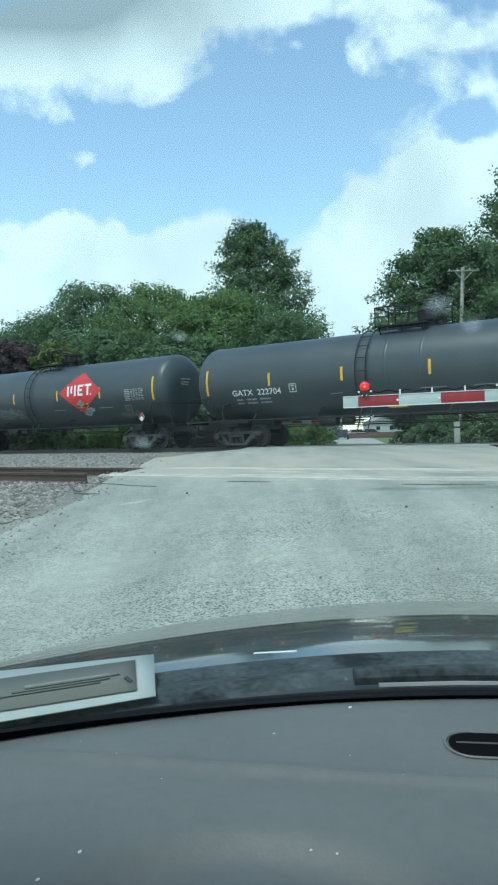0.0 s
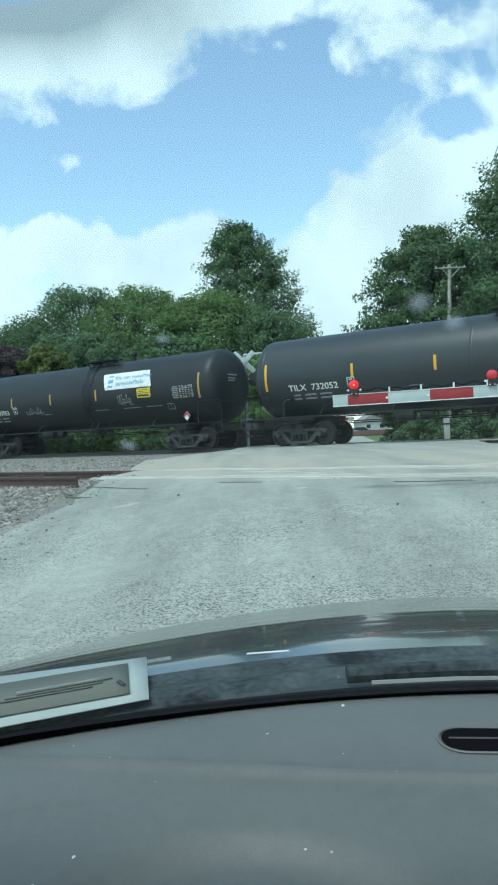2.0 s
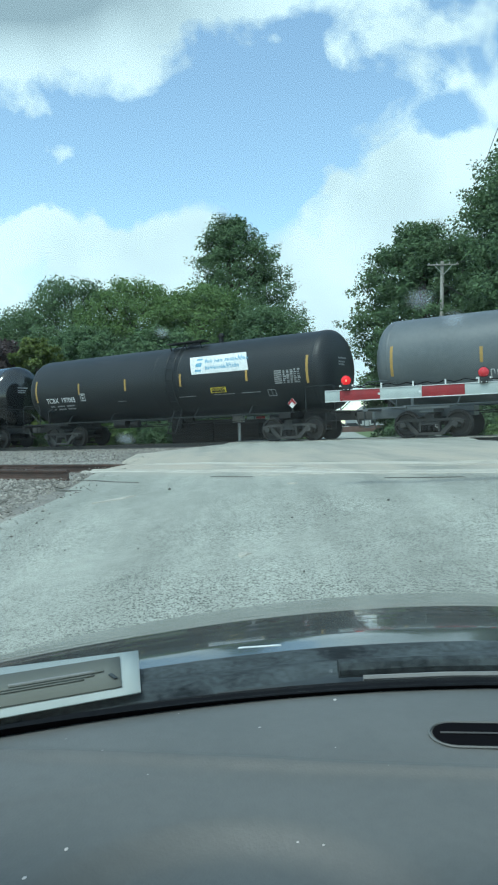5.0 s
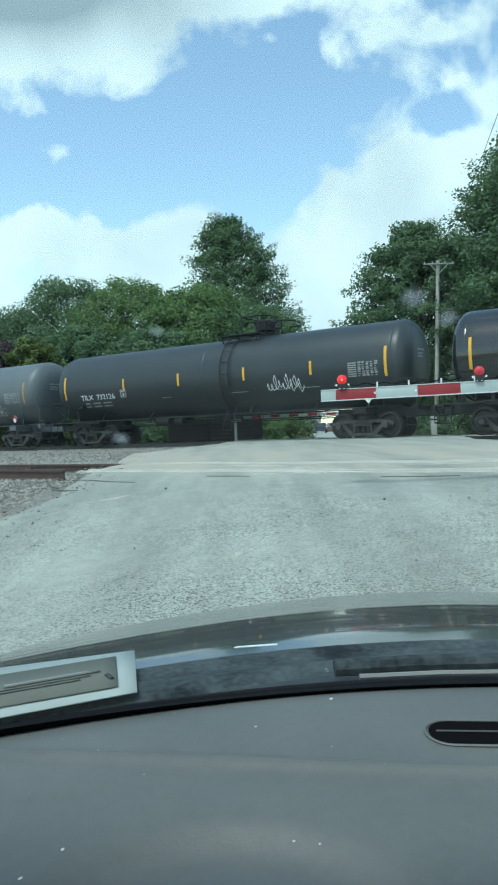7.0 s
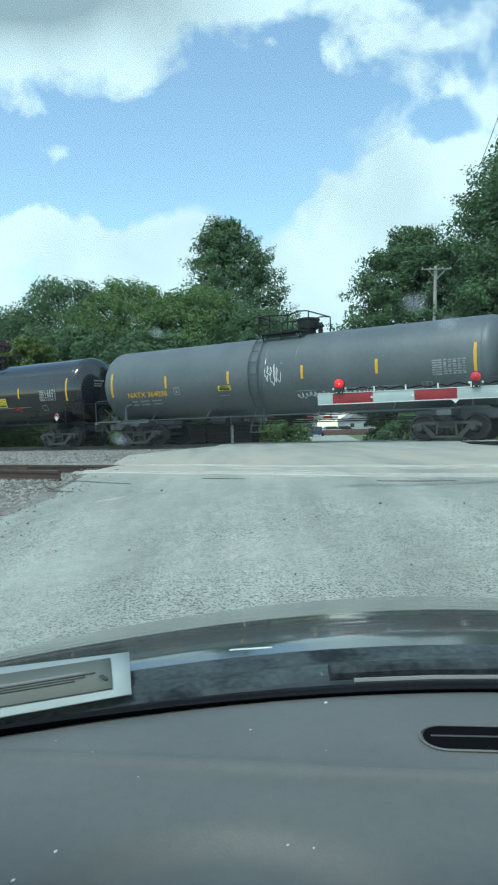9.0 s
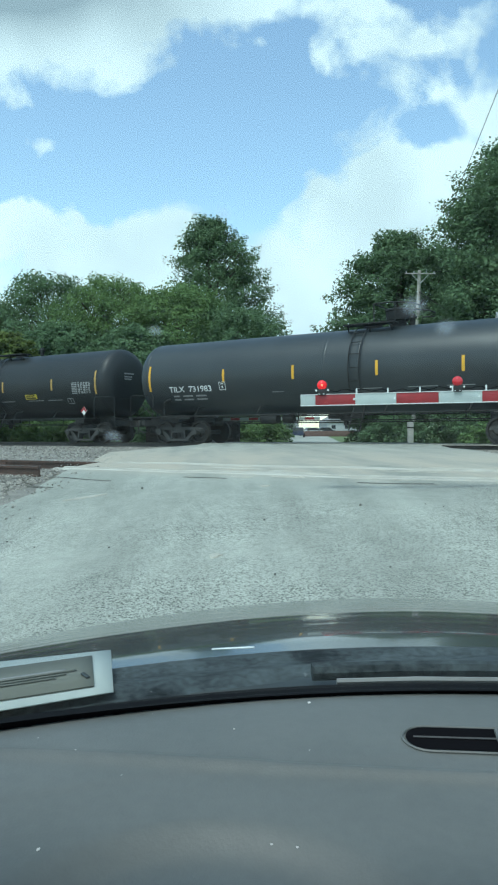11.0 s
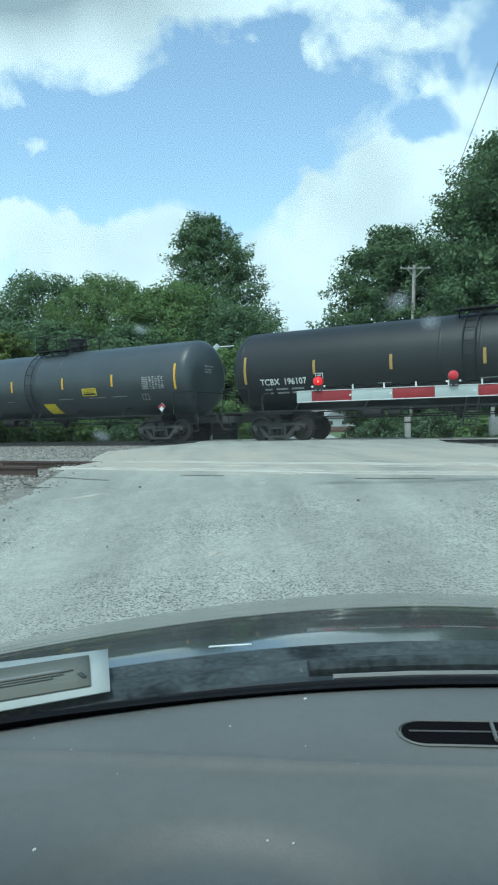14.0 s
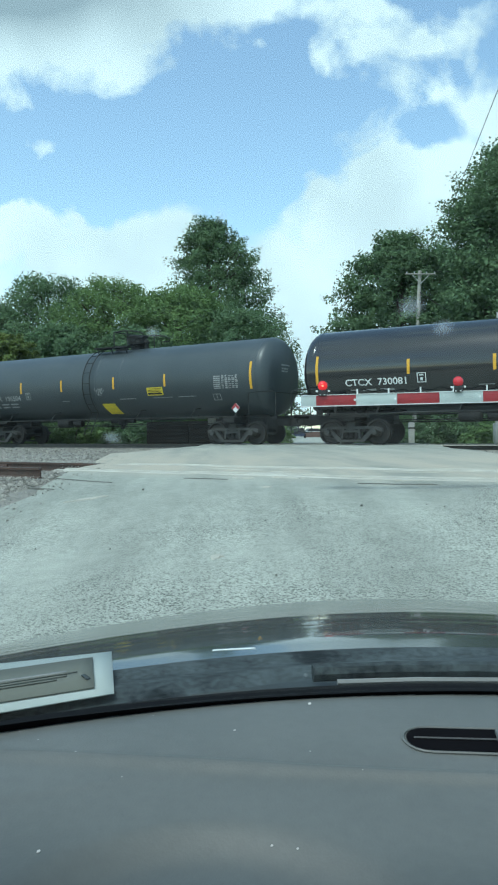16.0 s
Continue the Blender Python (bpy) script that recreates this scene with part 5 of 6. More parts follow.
ROUND = ((0, 0.7), (0.15, 0.95), (0.4, 1.0), (0.65, 0.97), (0.82, 0.80), (0.93, 0.55), (1, 0.22))
CONE = ((0, 1.0), (0.25, 1.05), (0.5, 1.0), (0.66, 0.86), (0.80, 0.68), (0.90, 0.44), (0.96, 0.24), (1, 0.08))
SPREAD = ((0, 0.5), (0.2, 0.85), (0.45, 1.0), (0.7, 0.9), (0.88, 0.6), (1, 0.15))


def tree(x, y, height, radius, seed, material, label, low=0.05, form=ROUND, leaf=0.10, sprays=450, per=125, lean=0.0, group="trees behind the tracks"):
    rng = np.random.default_rng(seed)
    z0 = ground_height(Vector((x, y, 0)).dot(ACROSS)) - 0.1
    g = thing("tree", label, "tree", Matrix.Translation((x, y, z0)), group=group)
    f = rng.uniform(0, 1, sprays) ** 0.85
    ang = rng.uniform(0, 2 * math.pi, sprays)
    env = np.interp(f, [k for k, _ in form], [k for _, k in form])
    lump = np.array([1 + 0.42 * noise.noise((math.cos(a) * 2.4 + seed, math.sin(a) * 2.4, v * 6.0)) for a, v in zip(ang, f)])
    rad = radius * env * lump * np.sqrt(rng.uniform(0.22, 1.0, sprays))
    zz = height * (low + (1 - low) * f) - 0.25 * radius * 0.2
    cs = np.stack((np.cos(ang) * rad + lean * (1 - f) * radius, np.sin(ang) * rad, zz), axis=1)
    ways = np.stack((np.cos(ang), np.sin(ang), 0.9 * f - 0.35 + rng.normal(scale=0.25, size=sprays)), axis=1)
    ways /= np.linalg.norm(ways, axis=1)[:, None]
    ln = radius * rng.uniform(0.22, 0.42, sprays)
    wd = radius * rng.uniform(0.10, 0.20, sprays)
    crown = part("crown", quads("crown", spray_leaves(cs, ways, ln, wd, per, leaf, rng), material), material, g)
    bm = bmesh.new()
    path(bm, [(0, 0, 0), (0.1 * radius * 0.3, 0, height * 0.25), (0.1, 0.05, height * 0.55), (0, 0.1, height * 0.8)], radius * 0.05, 8)
    part("trunk", bm, "bark", g)
    bm = bmesh.new()
    for i in range(0, sprays, 9):
        c = Vector(cs[i])
        zs = max(height * 0.12, min(height * 0.8, c.z - rad[i] * 0.7))
        mid = Vector((c.x * 0.5, c.y * 0.5, (zs + c.z) / 2 - 0.1))
        path(bm, [(0, 0, zs), mid, c], radius * 0.010, 5)
    tagged(part("limbs", bm, "bark", g), kind="stuff")
    return g


def bush(x, y, w, h, seed, material, label, leaf=0.08):
    rnd = random.Random(seed)
    z0 = ground_height(Vector((x, y, 0)).dot(ACROSS))
    g = thing("bush", label, "bush", Matrix.Translation((x, y, z0)), group="bushes by the tracks")
    rng = np.random.default_rng(seed)
    n = 60
    cs = np.stack((rng.uniform(-w, w, n), rng.uniform(-0.4, 0.4, n) * w, h * rng.uniform(0.08, 0.9, n) ** 0.9), axis=1)
    cs[:, 2] *= 1 - 0.45 * (cs[:, 0] / w) ** 2
    ways = np.stack((cs[:, 0] / w, cs[:, 1] / w, np.full(n, 0.5)), axis=1)
    ways /= np.linalg.norm(ways, axis=1)[:, None]
    part("foliage", quads("foliage", spray_leaves(cs, ways, np.full(n, 0.5), np.full(n, 0.32), 90, leaf, rng), material), material, g)
    bm = bmesh.new()
    path(bm, [(0, 0, -0.05), (0.1, 0, h * 0.4), (0.25, 0.1, h * 0.8)], 0.03, 5)
    part("stem", bm, "bark", g)


G, GM = "dense green deciduous tree", "leafy mid-green deciduous tree"
tree(-0.3, 64, 20.4, 5.1, 11, "leaf_deep", "tall dark green tree rising over the wood", form=CONE, sprays=720, per=120, lean=0.62, leaf=0.11)
tree(-2.6, 54, 12.2, 5.4, 12, "leaf_mid", GM)
tree(1.9, 52, 10.3, 4.6, 13, "leaf_deep", G, sprays=340)
tree(-8.0, 56, 13.3, 5.6, 14, "leaf_mid", GM)
tree(-13.0, 58, 13.8, 5.6, 15, "leaf_deep", G)
tree(-18.2, 60, 11.7, 5.4, 16, "leaf_deep", G)
tree(-24.2, 64, 10.8, 5.4, 17, "leaf_mid", GM)
tree(-30.0, 70, 12.0, 5.0, 18, "leaf_deep", G)
tree(-16.8, 49, 7.8, 2.7, 19, "leaf_plum", "purple-leaved tree at the wood's edge")
tree(-12.2, 43.5, 6.8, 1.9, 20, "leaf_lime", "small yellow-green tree at the wood's edge", leaf=0.11, sprays=220)
tree(-5.0, 49, 8.4, 4.2, 21, "leaf_deep", G)
tree(1.6, 47, 6.6, 3.0, 22, "leaf_mid", GM)
tree(-10.6, 51, 8.8, 4.0, 28, "leaf_deep", G)
tree(13.4, 50, 15.3, 4.7, 23, "leaf_deep", "tall open tree beside the utility pole", low=0.12, form=SPREAD, sprays=600, per=125, leaf=0.11)
tree(20.9, 46, 20.4, 6.4, 24, "leaf_deep", "large spreading tree beyond the crossing", form=SPREAD, sprays=1250, per=140, leaf=0.115)
tree(17.4, 44, 12.5, 4.0, 25, "leaf_deep", G)
tree(24.5, 42, 14.0, 5.0, 26, "leaf_deep", G)
tree(12.6, 51, 7.0, 3.0, 27, "leaf_deep", G)
for i, (x, y, w, h, m) in enumerate(((-16, 41, 2.2, 1.8, "leaf_mid"), (-11.2, 40, 1.8, 1.5, "leaf_mid"), (-7.6, 39, 1.7, 1.5, "leaf_mid"), (-4.2, 43, 1.7, 1.6, "leaf_deep"),
                                     (1.0, 37.5, 1.5, 1.7, "leaf_mid"), (2.8, 38.5, 1.3, 1.6, "leaf_mid"), (9.9, 40, 1.4, 2.0, "leaf_deep"), (12.8, 40, 1.8, 2.2, "leaf_deep"),
                                     (14.6, 36, 1.6, 1.7, "leaf_mid"), (15.6, 39, 1.4, 1.8, "leaf_deep"), (11.2, 43, 1.7, 2.5, "leaf_deep"), (-0.6, 42, 1.5, 1.6, "leaf_deep"))):
    bush(x, y, w, h, 40 + i, m, "low green bush behind the tracks")


# ---- the car round the camera ----
CAR = Matrix.Translation((0.0, 0.0, 0.0)) @ pose(0, 0, 0, 0, 0, -8)
vehicle = thing("car_interior", "front of the parked car with hood, cowl and grey dashboard", "car", CAR)


def seam(x):
    return 0.786 - 0.484 * (x - 0.204) ** 2


def crest(x):
    return 1.692 - 0.56 * (x - 0.255) ** 2


CX = frange(-0.62, 1.05, 0.05)


def dash_top(u, v):
    y = seam(u) - 0.004 - v * 0.62
    z = EYE - 0.29 + 0.004 * math.sin(min(1, v / 0.25) * math.pi) - 0.062 * max(0, v - 0.235) + 0.0055 * math.exp(-((y - 0.597) / 0.007) ** 2)      # low ridge across the top
    r = math.hypot((u + 0.07) / 0.15, (y - 0.35) / 0.155)
    z += 0.010 * smoothstep(0.94, 0.55, r) - 0.013 * smoothstep(1.16, 0.94, r)     # rounded rim of the hood over the instruments
    return (u, y, z)


def dash_z(x, y):
    return dash_top(x, (seam(x) - 0.004 - y) / 0.62)[2]


bm = sheet(bmesh.new(), frange(-0.62, 1.05, 0.015), frange(0, 1, 0.004), dash_top)
dash = part("dashboard", bm, "dash", vehicle, "grey textured plastic dashboard")
bm = sheet(bmesh.new(), CX, frange(0, 1, 0.25), lambda u, v: (u, seam(u) - 0.004 + v * 0.045, EYE - 0.2905 - 0.004 * v))
part("dash_edge", bm, "rubber", vehicle, "black seam under the windshield")
FRIT = lambda u: 0.016 + 0.012 * smoothstep(0.0, -0.5, u) if u < 0 else 0.016
bm = sheet(bmesh.new(), CX, frange(0, 1, 0.05), lambda u, v: (u, seam(u) + 0.038 + v * (0.308 + 0.03 * (u - 0.2)), EYE - 0.345 + 0.012 * math.sin(v * 3.3) - 0.004 * math.sin(v * 19)))
part("cowl_panel", bm, "cowl", vehicle, "dusty black cowl under the windshield")
# the cowl's pale reflection, put into the colour of a thin grey sheet
bm = sheet(bmesh.new(), frange(-0.16, 1.05, 0.05), [0, 0.5, 1], lambda u, v: (u, seam(u) + 0.13 + v * (0.003 + 0.13 * smoothstep(-0.16, 0.4, u)), EYE - 0.330 + 0.004 * v))
part("cowl_reflection_wedge", bm, "slat_and_sheen_grey", vehicle, "paler grey wedge painting the reflection on the cowl")


def hood_slope(v):
    if v < 0.115:
        return 0.3
    if v < 0.45:
        return 5.5 + (v - 0.115) / 0.335 * 1.6
    return 8.6 + 1.8 * (v - 0.45) / 0.55


def hood_drop(v):
    n = 24
    return sum(math.tan(radians(hood_slope(v * (i + 0.5) / n))) for i in range(n)) / n * v


def hood_at(u, v):
    y0 = seam(u) + 0.325 - 0.05 * abs(u - 0.22)
    y1 = crest(u) * 1.07
    y = y0 + (y1 - y0) * v
    side = 0.0
    return (u, y, EYE - 0.343 - hood_drop(v) * (y1 - y0) + side)


bm = sheet(bmesh.new(), CX, frange(0, 1, 0.025), hood_at)
part("hood", bm, "car_paint", vehicle, "glossy grey hood mirroring sky, train and road")
bm = sheet(bmesh.new(), CX, frange(0, 1, 0.2), lambda u, v: (u, crest(u) * 1.07 + 0.10 * math.sin(v * 1.5), hood_at(u, 1)[2] - 0.45 * v))
part("front_fascia", bm, "car_paint", vehicle)


# wiper, vent, sticker
def on_cowl(u, v, lift):
    return (u, seam(u) + 0.031 + v * 0.315, EYE - 0.335 + lift)


wiper = part("wiper", path(bmesh.new(), [on_cowl(x, 0.30 + 0.02 * (x - 0.1), 0.027) for x in frange(-0.01, 1.0, 0.1)], 0.011, 8), "cowl", vehicle, "black wiper resting on the cowl")
part("wiper_blade", path(bmesh.new(), [on_cowl(x, 0.17 + 0.02 * (x - 0.1), 0.028) for x in frange(0.02, 1.0, 0.1)], 0.004, 6), "lining", wiper)
part("wiper_rubber", path(bmesh.new(), [on_cowl(x, 0.11 + 0.02 * (x - 0.1), 0.006) for x in frange(0.0, 1.0, 0.1)], 0.010, 6), "rubber", wiper)


def stadium(cx, cy, a, b, n=10):
    return [(cx + (a - b) * s + b * math.cos(t), cy + b * math.sin(t)) for s, t0 in ((1, -math.pi / 2), (-1, math.pi / 2)) for t in frange(t0, t0 + math.pi, math.pi / n)]


VX, VY = 0.158, 0.656
rimpts = [(x, y, dash_z(x, y) + 0.001) for x, y in stadium(VX, VY, 0.085, 0.023)]
vent = part("vent_rim", path(bmesh.new(), rimpts + rimpts[:1], 0.0014, 6), "dash", vehicle, "raised grey rim of the defroster vent")
# no hollow is cut: the vent's inner shade is this flat plate's colour
bm = bmesh.new()
bm.faces.new([bm.verts.new((x, y, dash_z(x, y) + 0.0015)) for x, y in stadium(VX, VY, 0.082, 0.020)])
part("vent_shade_plate", bm, "border_and_shade_black", vent, "near-black plate painting the shaded hollow of the vent")
for k in (0.0,):
    part("vent_slat", path(bmesh.new(), [(VX + k, VY - 0.018, dash_z(VX + k, VY) + 0.003), (VX + k + 0.004, VY + 0.018, dash_z(VX + k, VY) + 0.003)], 0.002, 5), "dash", vent)


part("vent_slat", path(bmesh.new(), [(VX - 0.075, VY, dash_z(VX, VY) + 0.0022), (VX + 0.075, VY, dash_z(VX, VY) + 0.0022)], 0.0013, 5), "slat_and_sheen_grey", vent)


def pane(u, k, off=0.0):
    """A point on the windshield: u across, k from its base to its top."""
    return Vector((u, seam(u) * (1 - k) + 0.2 * k - off * 0.64, EYE - 0.29 + 0.49 * k - off * 0.77))


glass = part("windshield", sheet(bmesh.new(), CX, frange(0, 1, 0.1), pane), "windshield", vehicle, "green-tinted windshield glass")
glass.visible_shadow = False
part("glass_border", sheet(bmesh.new(), CX, [0, 0.5, 1], lambda u, v: pane(u, v * FRIT(u), 0.003)), "border_and_shade_black", glass, "black border along the glass's foot")


def decal(name, material, corners, off, label=""):
    bm = bmesh.new()
    (ua, ka), (ub, kb), (uc, kc), (ud, kd) = corners
    sheet(bm, frange(0, 1, 0.1), frange(0, 1, 0.25), lambda s, t: pane((ua * (1 - s) + ub * s) * (1 - t) + (ud * (1 - s) + uc * s) * t, (ka * (1 - s) + kb * s) * (1 - t) + (kd * (1 - s) + kc * s) * t, off))
    return part(name, bm, material, vehicle, label)


def label_sheet(name, material, pts, lift, label=""):
    bm = bmesh.new()
    (xa, ya), (xb, yb), (xc, yc), (xd, yd) = pts
    sheet(bm, frange(0, 1, 0.1), [0, 1], lambda s, t: ((xa * (1 - s) + xb * s) * (1 - t) + (xd * (1 - s) + xc * s) * t, (ya * (1 - s) + yb * s) * (1 - t) + (yd * (1 - s) + yc * s) * t, EYE - 0.332 + lift))
    ob = part(name, bm, material, vehicle, label)
    sol = ob.modifiers.new("thickness", "SOLIDIFY")
    sol.thickness = 0.0015
    return ob


label_sheet("sticker", "paper_edge", ((-0.446, 0.739), (-0.255, 0.849), (-0.305, 1.011), (-0.544, 0.906)), 0.008, "white-edged paper label at the glass's foot")
label_sheet("sticker_print", "paper", ((-0.455, 0.765), (-0.283, 0.860), (-0.322, 0.975), (-0.520, 0.865)), 0.011, "beige printed paper")
label_sheet("sticker_mark", "cowl", ((-0.312, 0.895), (-0.299, 0.880), (-0.296, 0.884), (-0.309, 0.900)), 0.0135)
label_sheet("sticker_mark", "lining", ((-0.43, 0.850), (-0.335, 0.905), (-0.338, 0.911), (-0.433, 0.856)), 0.0135)
for d in (0.014, 0.030, 0.046):
    label_sheet("sticker_mark", "faint_print", ((-0.455 + d * 0.6, 0.800 + d), (-0.345 + d * 0.5, 0.862 + d), (-0.346 + d * 0.5, 0.8645 + d), (-0.456 + d * 0.6, 0.8025 + d)), 0.0135)
label_sheet("paint_chip", "white", ((-0.162, 1.055), (-0.097, 1.068), (-0.098, 1.074), (-0.160, 1.060)), -0.002, "white chipped streak on the hood's edge")
for u, k, r in ((-0.129, 0.587, 0.006), (-0.048, 0.791, 0.004), (0.042, 0.719, 0.007), (0.06, 0.70, 0.006), (-0.09, 0.70, 0.004)):
    bm = bmesh.new()
    bmesh.ops.create_circle(bm, cap_ends=True, segments=20, radius=1.0)
    sm = part("smear", bm, "smear", vehicle, "dried water smear on the glass", at=Matrix.Translation(pane(u, k, 0.002)) @ pose(0, 0, 0, -40, 0, 0) @ Matrix.Diagonal((r * 1.25, r * 1.25, r, 1)))
rnd = random.Random(3)
specks = [(-0.084, 0.662, 0.0011), (-0.04, 0.511, 0.0012), (-0.021, 0.508, 0.0011), (-0.222, 0.449, 0.0014), (-0.204, 0.479, 0.0015), (0.03, 0.45, 0.0013), (-0.013, 0.737, 0.002)]
for _ in range(9):
    specks.append((rnd.uniform(-0.3, 0.25), rnd.uniform(0.42, 0.70), rnd.uniform(0.0004, 0.0007)))
for x, y, r in specks:
    bm = bmesh.new()
    bmesh.ops.create_icosphere(bm, subdivisions=1, radius=r, matrix=Matrix.Translation((x, y, dash_z(x, y) + r * 0.2)) @ pose(0, 0, 0, 0, 0, rnd.uniform(0, 90)) @ Matrix.Diagonal((1.5, 1, 0.4, 1)))
    part("dust_speck", bm, "speck", vehicle)
# the rest of the car, round and behind the camera
part("headliner", box(bmesh.new(), -0.55, -1.5, EYE + 0.20, 0.97, 0.2, EYE + 0.25, 0.02), "lining", vehicle, "grey headliner")
part("roof", box(bmesh.new(), -0.58, -1.6, EYE + 0.255, 1.0, 0.16, EYE + 0.29, 0.015), "car_paint", vehicle)
for s, x in (("left", -0.63), ("right", 1.05)):
    part("door", box(bmesh.new(), x - 0.03, -1.5, 0.28, x + 0.03, 0.55, EYE - 0.24, 0.015), "lining", vehicle)
    part("pillar", path(bmesh.new(), [(x, 0.62, EYE - 0.26), (x * 0.97 + 0.006, 0.2, EYE + 0.22)], 0.03, 8), "lining", vehicle)
part("floor_pan", box(bmesh.new(), -0.6, -2.4, 0.22, 1.02, 1.5, 0.28), "rubber", vehicle)
part("rear_wall", box(bmesh.new(), -0.6, -1.62, 0.28, 1.02, -1.52, EYE + 0.0, 0.02), "lining", vehicle)
part("dash_front", box(bmesh.new(), -0.6, 0.02, 0.28, 1.02, 0.08, EYE - 0.39, 0.01), "dash", vehicle)
part("trunk_lid", box(bmesh.new(), -0.6, -2.5, 0.3, 1.02, -1.63, EYE - 0.35, 0.05), "car_paint", vehicle)
for x in (-0.52, 0.94):
    for y in (0.95, -1.75):
        part("tyre", turned(bmesh.new(), [(-0.1, 0.22), (-0.1, 0.29), (-0.07, 0.315), (0.07, 0.315), (0.1, 0.29), (0.1, 0.22)], 28, (0, 0), "X"), "rubber", vehicle, at=pose(x, y, 0.335))


# ---- crossing surface details ----
def road_spot(u, w, lift=0.010):
    v = ROAD_DIR * w + ROAD_RIGHT * u + Vector((-0.2, 0, 0))
    return Vector((v.x, v.y, road_height(v.dot(ACROSS)) + 0.012 * noise.noise((v.x * 0.8, v.y * 0.8, 2)) + lift))


road_ob = bpy.data.objects["road"]


def blot(name, material, u, w, lu, lw, turn, seed, lift=0.010, label="", n=22):
    rnd = random.Random(seed)
    bm = bmesh.new()
    c, s = math.cos(radians(turn)), math.sin(radians(turn))
    ring = []
    for i in range(n):
        a = 2 * math.pi * i / n
        k = rnd.uniform(0.55, 1.15)
        x, y = lu * k * math.cos(a), lw * k * math.sin(a)
        ring.append([bm.verts.new(road_spot(u + (x * c - y * s) * f, w + (x * s + y * c) * f, z)) for f, z in ((1.0, -0.012), (0.8, lift))])
    mid = bm.verts.new(road_spot(u, w, lift))
    for i in range(n):
        a, b = ring[i], ring[(i + 1) % n]
        bm.faces.new((a[0], b[0], b[1], a[1]))
        bm.faces.new((a[1], b[1], mid))
    part(name, bm, material, road_ob, label)


blot("pale_patch", "dust", -2.3, 7.65, 0.30, 0.055, 38, 1)
blot("pale_patch", "dust", -0.51, 5.11, 0.06, 0.07, 0, 2)
blot("pale_patch", "dust", -0.4, 9.3, 0.32, 0.28, 10, 3)
blot("pale_patch", "dust", -0.33, 7.96, 0.08, 0.04, 0, 4)
blot("pale_patch", "dust", 1.35, 8.2, 0.25, 0.05, -5, 5)
for i, (u, w, lu, lw) in enumerate(((-0.7, 8.9, 0.22, 0.10), (-0.1, 8.75, 0.30, 0.08), (-0.25, 9.6, 0.2, 0.06), (0.2, 9.15, 0.25, 0.06), (1.5, 9.4, 0.5, 0.04), (-1.9, 9.9, 0.5, 0.05), (2.2, 10.1, 0.6, 0.06))):
    blot("pale_patch", "dust", u, w, lu, lw, -30, 70 + i)
blot("pale_patch", "dust", -0.9, 10.4, 0.6, 0.10, -33, 6)
for i, (u, w, lu) in enumerate(((-3.0, 9.25, 0.5), (-2.6, 9.0, 0.35), (-3.2, 8.6, 0.25), (-1.2, 8.9, 0.4), (1.1, 7.9, 0.5))):
    blot("crack", "crack", u, w, lu, 0.012, -33 + i * 3, 20 + i)
rnd = random.Random(9)
for i in range(14):
    u, w = rnd.uniform(-3, 3), rnd.uniform(4.5, 9)
    blot("tar_spot", "crack", u, w, 0.010, 0.007, rnd.uniform(0, 90), 40 + i, n=8)
for i, (u, w, r) in enumerate(((0.64, 6.61, 0.015), (-1.77, 8.08, 0.018))):
    bm = bmesh.new()
    bmesh.ops.create_icosphere(bm, subdivisions=1, radius=r, matrix=Matrix.Translation(road_spot(u, w, r * 0.4)) @ Matrix.Diagonal((1, 0.7, 0.9, 1)))
    solid("pebble", bm, "crack", "dark pebble lying on the road", "pebble", group="pebbles on the road")


def across_strip(name, p, width, q0, q1, material, label, seed=0):
    def at(q, s):
        v = ACROSS * (p + (s - 0.5) * width * (1 + 0.7 * noise.noise((q * 0.9, seed, s)) + 0.5 * noise.noise((q * 4.1, seed, s)))) + ALONG * q
        return (v.x, v.y, road_height(v.dot(ACROSS)) + 0.012 * noise.noise((v.x * 0.8, v.y * 0.8, 2)) + (0.011 if 0.1 < s < 0.9 else -0.012))
    part(name, sheet(bmesh.new(), frange(q0, q1, 0.15), [0, 0.2, 0.8, 1], at), material, road_ob, label)


for k, (p, w, m) in enumerate(((NEAR_P - 0.86, 0.11, "pale_dust"), (NEAR_P - 0.62, 0.14, "dust"), (NEAR_P + 0.62, 0.13, "dust"), (NEAR_P + 0.88, 0.09, "pale_dust"), (FAR_P - 0.9, 0.2, "dust"), (FAR_P + 0.6, 0.2, "dust"))):
    q0, q1 = ((-8.3, 3.0) if p < 15 else (-16.2, -4.5))
    across_strip("filler_strip", p, w, q0, q1, m, "pale filler strip beside the rail", k)


# ---- far away down the road ----
def house(x, y, w, d, h, wall, label, turn=0):
    z0 = ground_height(60) + 0.05
    g = thing("house", label, "house", Matrix.Translation((x, y, z0)) @ pose(0, 0, 0, 0, 0, turn), group="houses down the road")
    wl = part("wall", box(bmesh.new(), -w / 2, -d / 2, 0, w / 2, d / 2, h), wall, g)
    bm = prism(bmesh.new(), [(-w / 2 - 0.3, h), (w / 2 + 0.3, h), (0, h + w * 0.32)], -d / 2 - 0.3, d / 2 + 0.3)
    part("roof", bm, "roofing", g, "grey pitched roof", smooth=False)
    for i in range(3):
        wx = -w / 2 + w * (i + 0.5) / 3
        wd = part("window", box(bmesh.new(), wx - 0.55, -d / 2 - 0.06, h * 0.4, wx + 0.55, -d / 2 + 0.02, h * 0.8), "siding", g)
        part("window_pane", box(bmesh.new(), wx - 0.45, -d / 2 - 0.075, h * 0.45, wx + 0.45, -d / 2 - 0.05, h * 0.75), "glass_dark", wd)


house(30.5, 165, 9, 12, 2.8, "siding", "white-sided house with a grey roof")
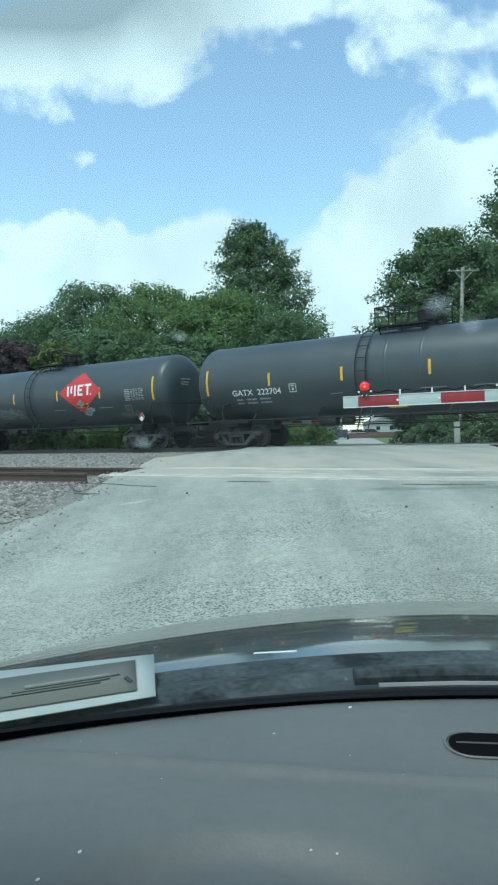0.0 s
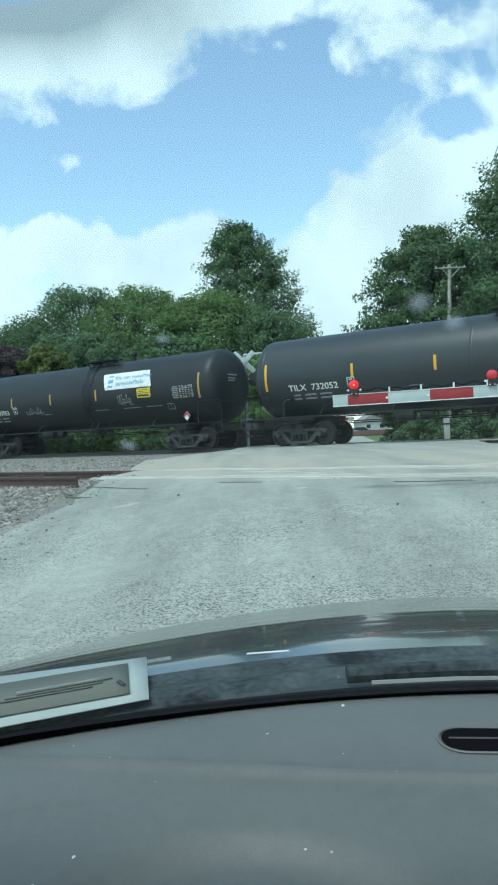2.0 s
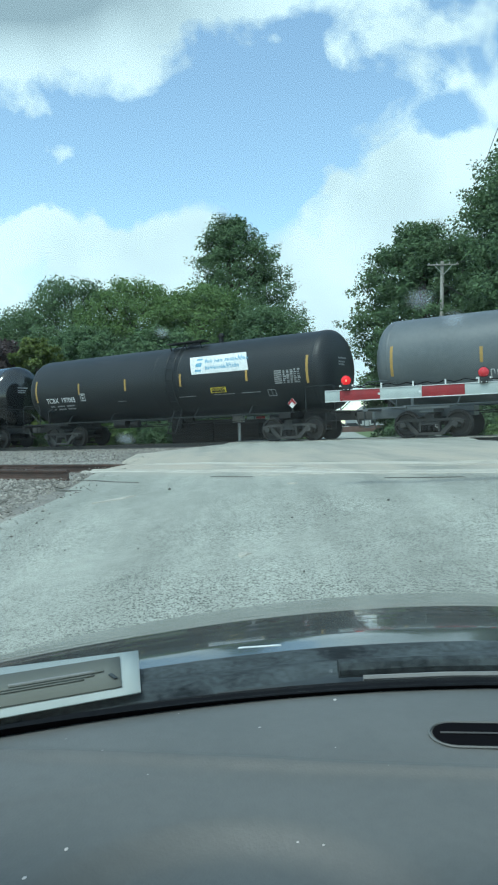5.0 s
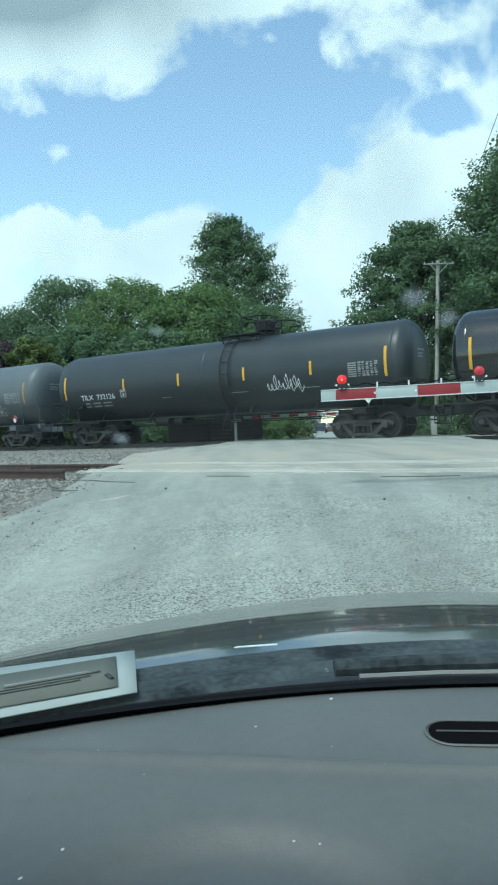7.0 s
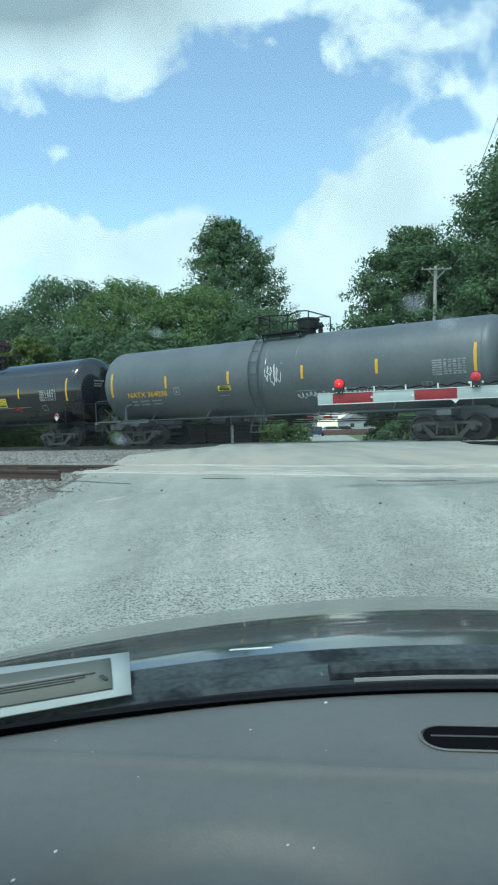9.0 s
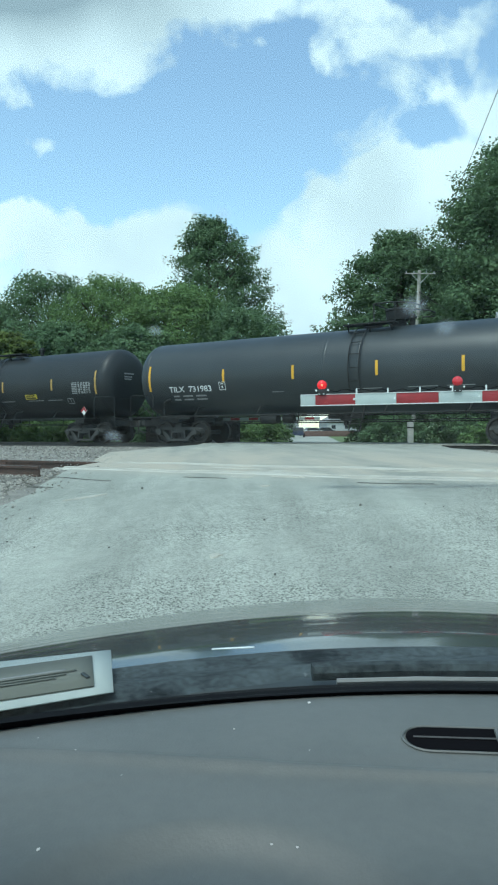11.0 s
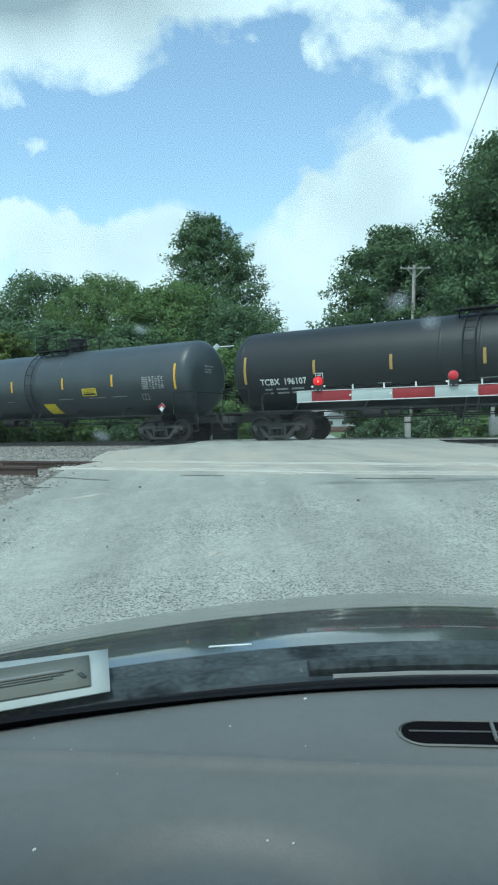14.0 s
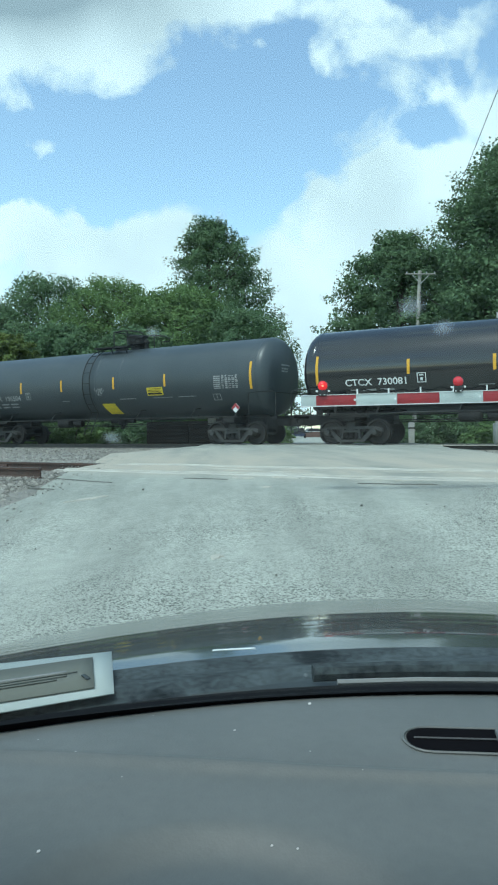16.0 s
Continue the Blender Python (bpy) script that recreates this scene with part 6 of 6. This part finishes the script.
house(16.0, 185, 12, 12, 3.2, "siding", "long white house behind the parked cars")
house(8.0, 170, 8, 10, 3.2, "brick", "red brick house half hidden by bushes")


def parked(x, y, paint, label, turn):
    z0 = ground_height(60) + 0.06
    g = thing("parked_car", label, "car", Matrix.Translation((x, y, z0)) @ pose(0, 0, 0, 0, 0, turn), group="parked cars down the road")
    part("body", prism(bmesh.new(), [(-2.2, 0.35), (2.2, 0.35), (2.2, 0.8), (1.4, 0.95), (-2.1, 0.95)], -0.9, 0.9), paint, g)
    part("cabin", prism(bmesh.new(), [(-1.7, 0.95), (1.1, 0.95), (0.5, 1.5), (-1.4, 1.5)], -0.8, 0.8), "glass_dark", g)
    part("roof", box(bmesh.new(), -1.35, -0.75, 1.5, 0.45, 0.75, 1.54, 0.01), paint, g)
    for wx in (-1.4, 1.4):
        for wy in (-0.85, 0.85):
            part("wheel", turned(bmesh.new(), [(-0.1, 0.2), (-0.1, 0.33), (0.1, 0.33), (0.1, 0.2)], 18, (0, 0), "Y"), "rubber", g, at=pose(wx, wy, 0.33))


parked(13.2, 108, "van_blue", "dark blue car parked by the far road", 80)
parked(15.2, 128, "van_white", "white car parked by the far road", 85)
parked(19.5, 135, "van_white", "white car parked on the verge", 10)
parked(22.5, 138, "van_blue", "dark car parked on the verge", 5)
bm = box(bmesh.new(), 15.5, 118, -0.3, 27, 118.3, 0.75, 0.02)
solid("garden_fence", bm, "fence", "low red-brown fence along the far lawn", "fence")
for i, (x, y) in enumerate(((9.4, 44), (8.9, 42))):
    solid("reflector_stake", rod(bmesh.new(), (x, y, -0.3), (x, y, 0.35), 0.05, 8), "white", "short white marker stake in the verge", "marker stake", group="marker stakes")


# ---- what moves ----
def motions():
    """The train runs away to the left; its wheels turn."""
    foot = ACROSS * FAR_P - ALONG * 15.36 + Vector((0, 0, RAIL))
    for car, place in CARS:
        walk(car, [(t, Matrix.Translation(foot + ALONG * (place - s)) @ pose(0, 0, 0, 0, 0, TURN)) for t, s in ADVANCE])
    for w, ax in WHEELS:
        walk(w, [(i / 30, pose(ax, 0, 0.457, 0, math.degrees(-V * i / 30 / 0.457), 0)) for i in range(481)])


motions()
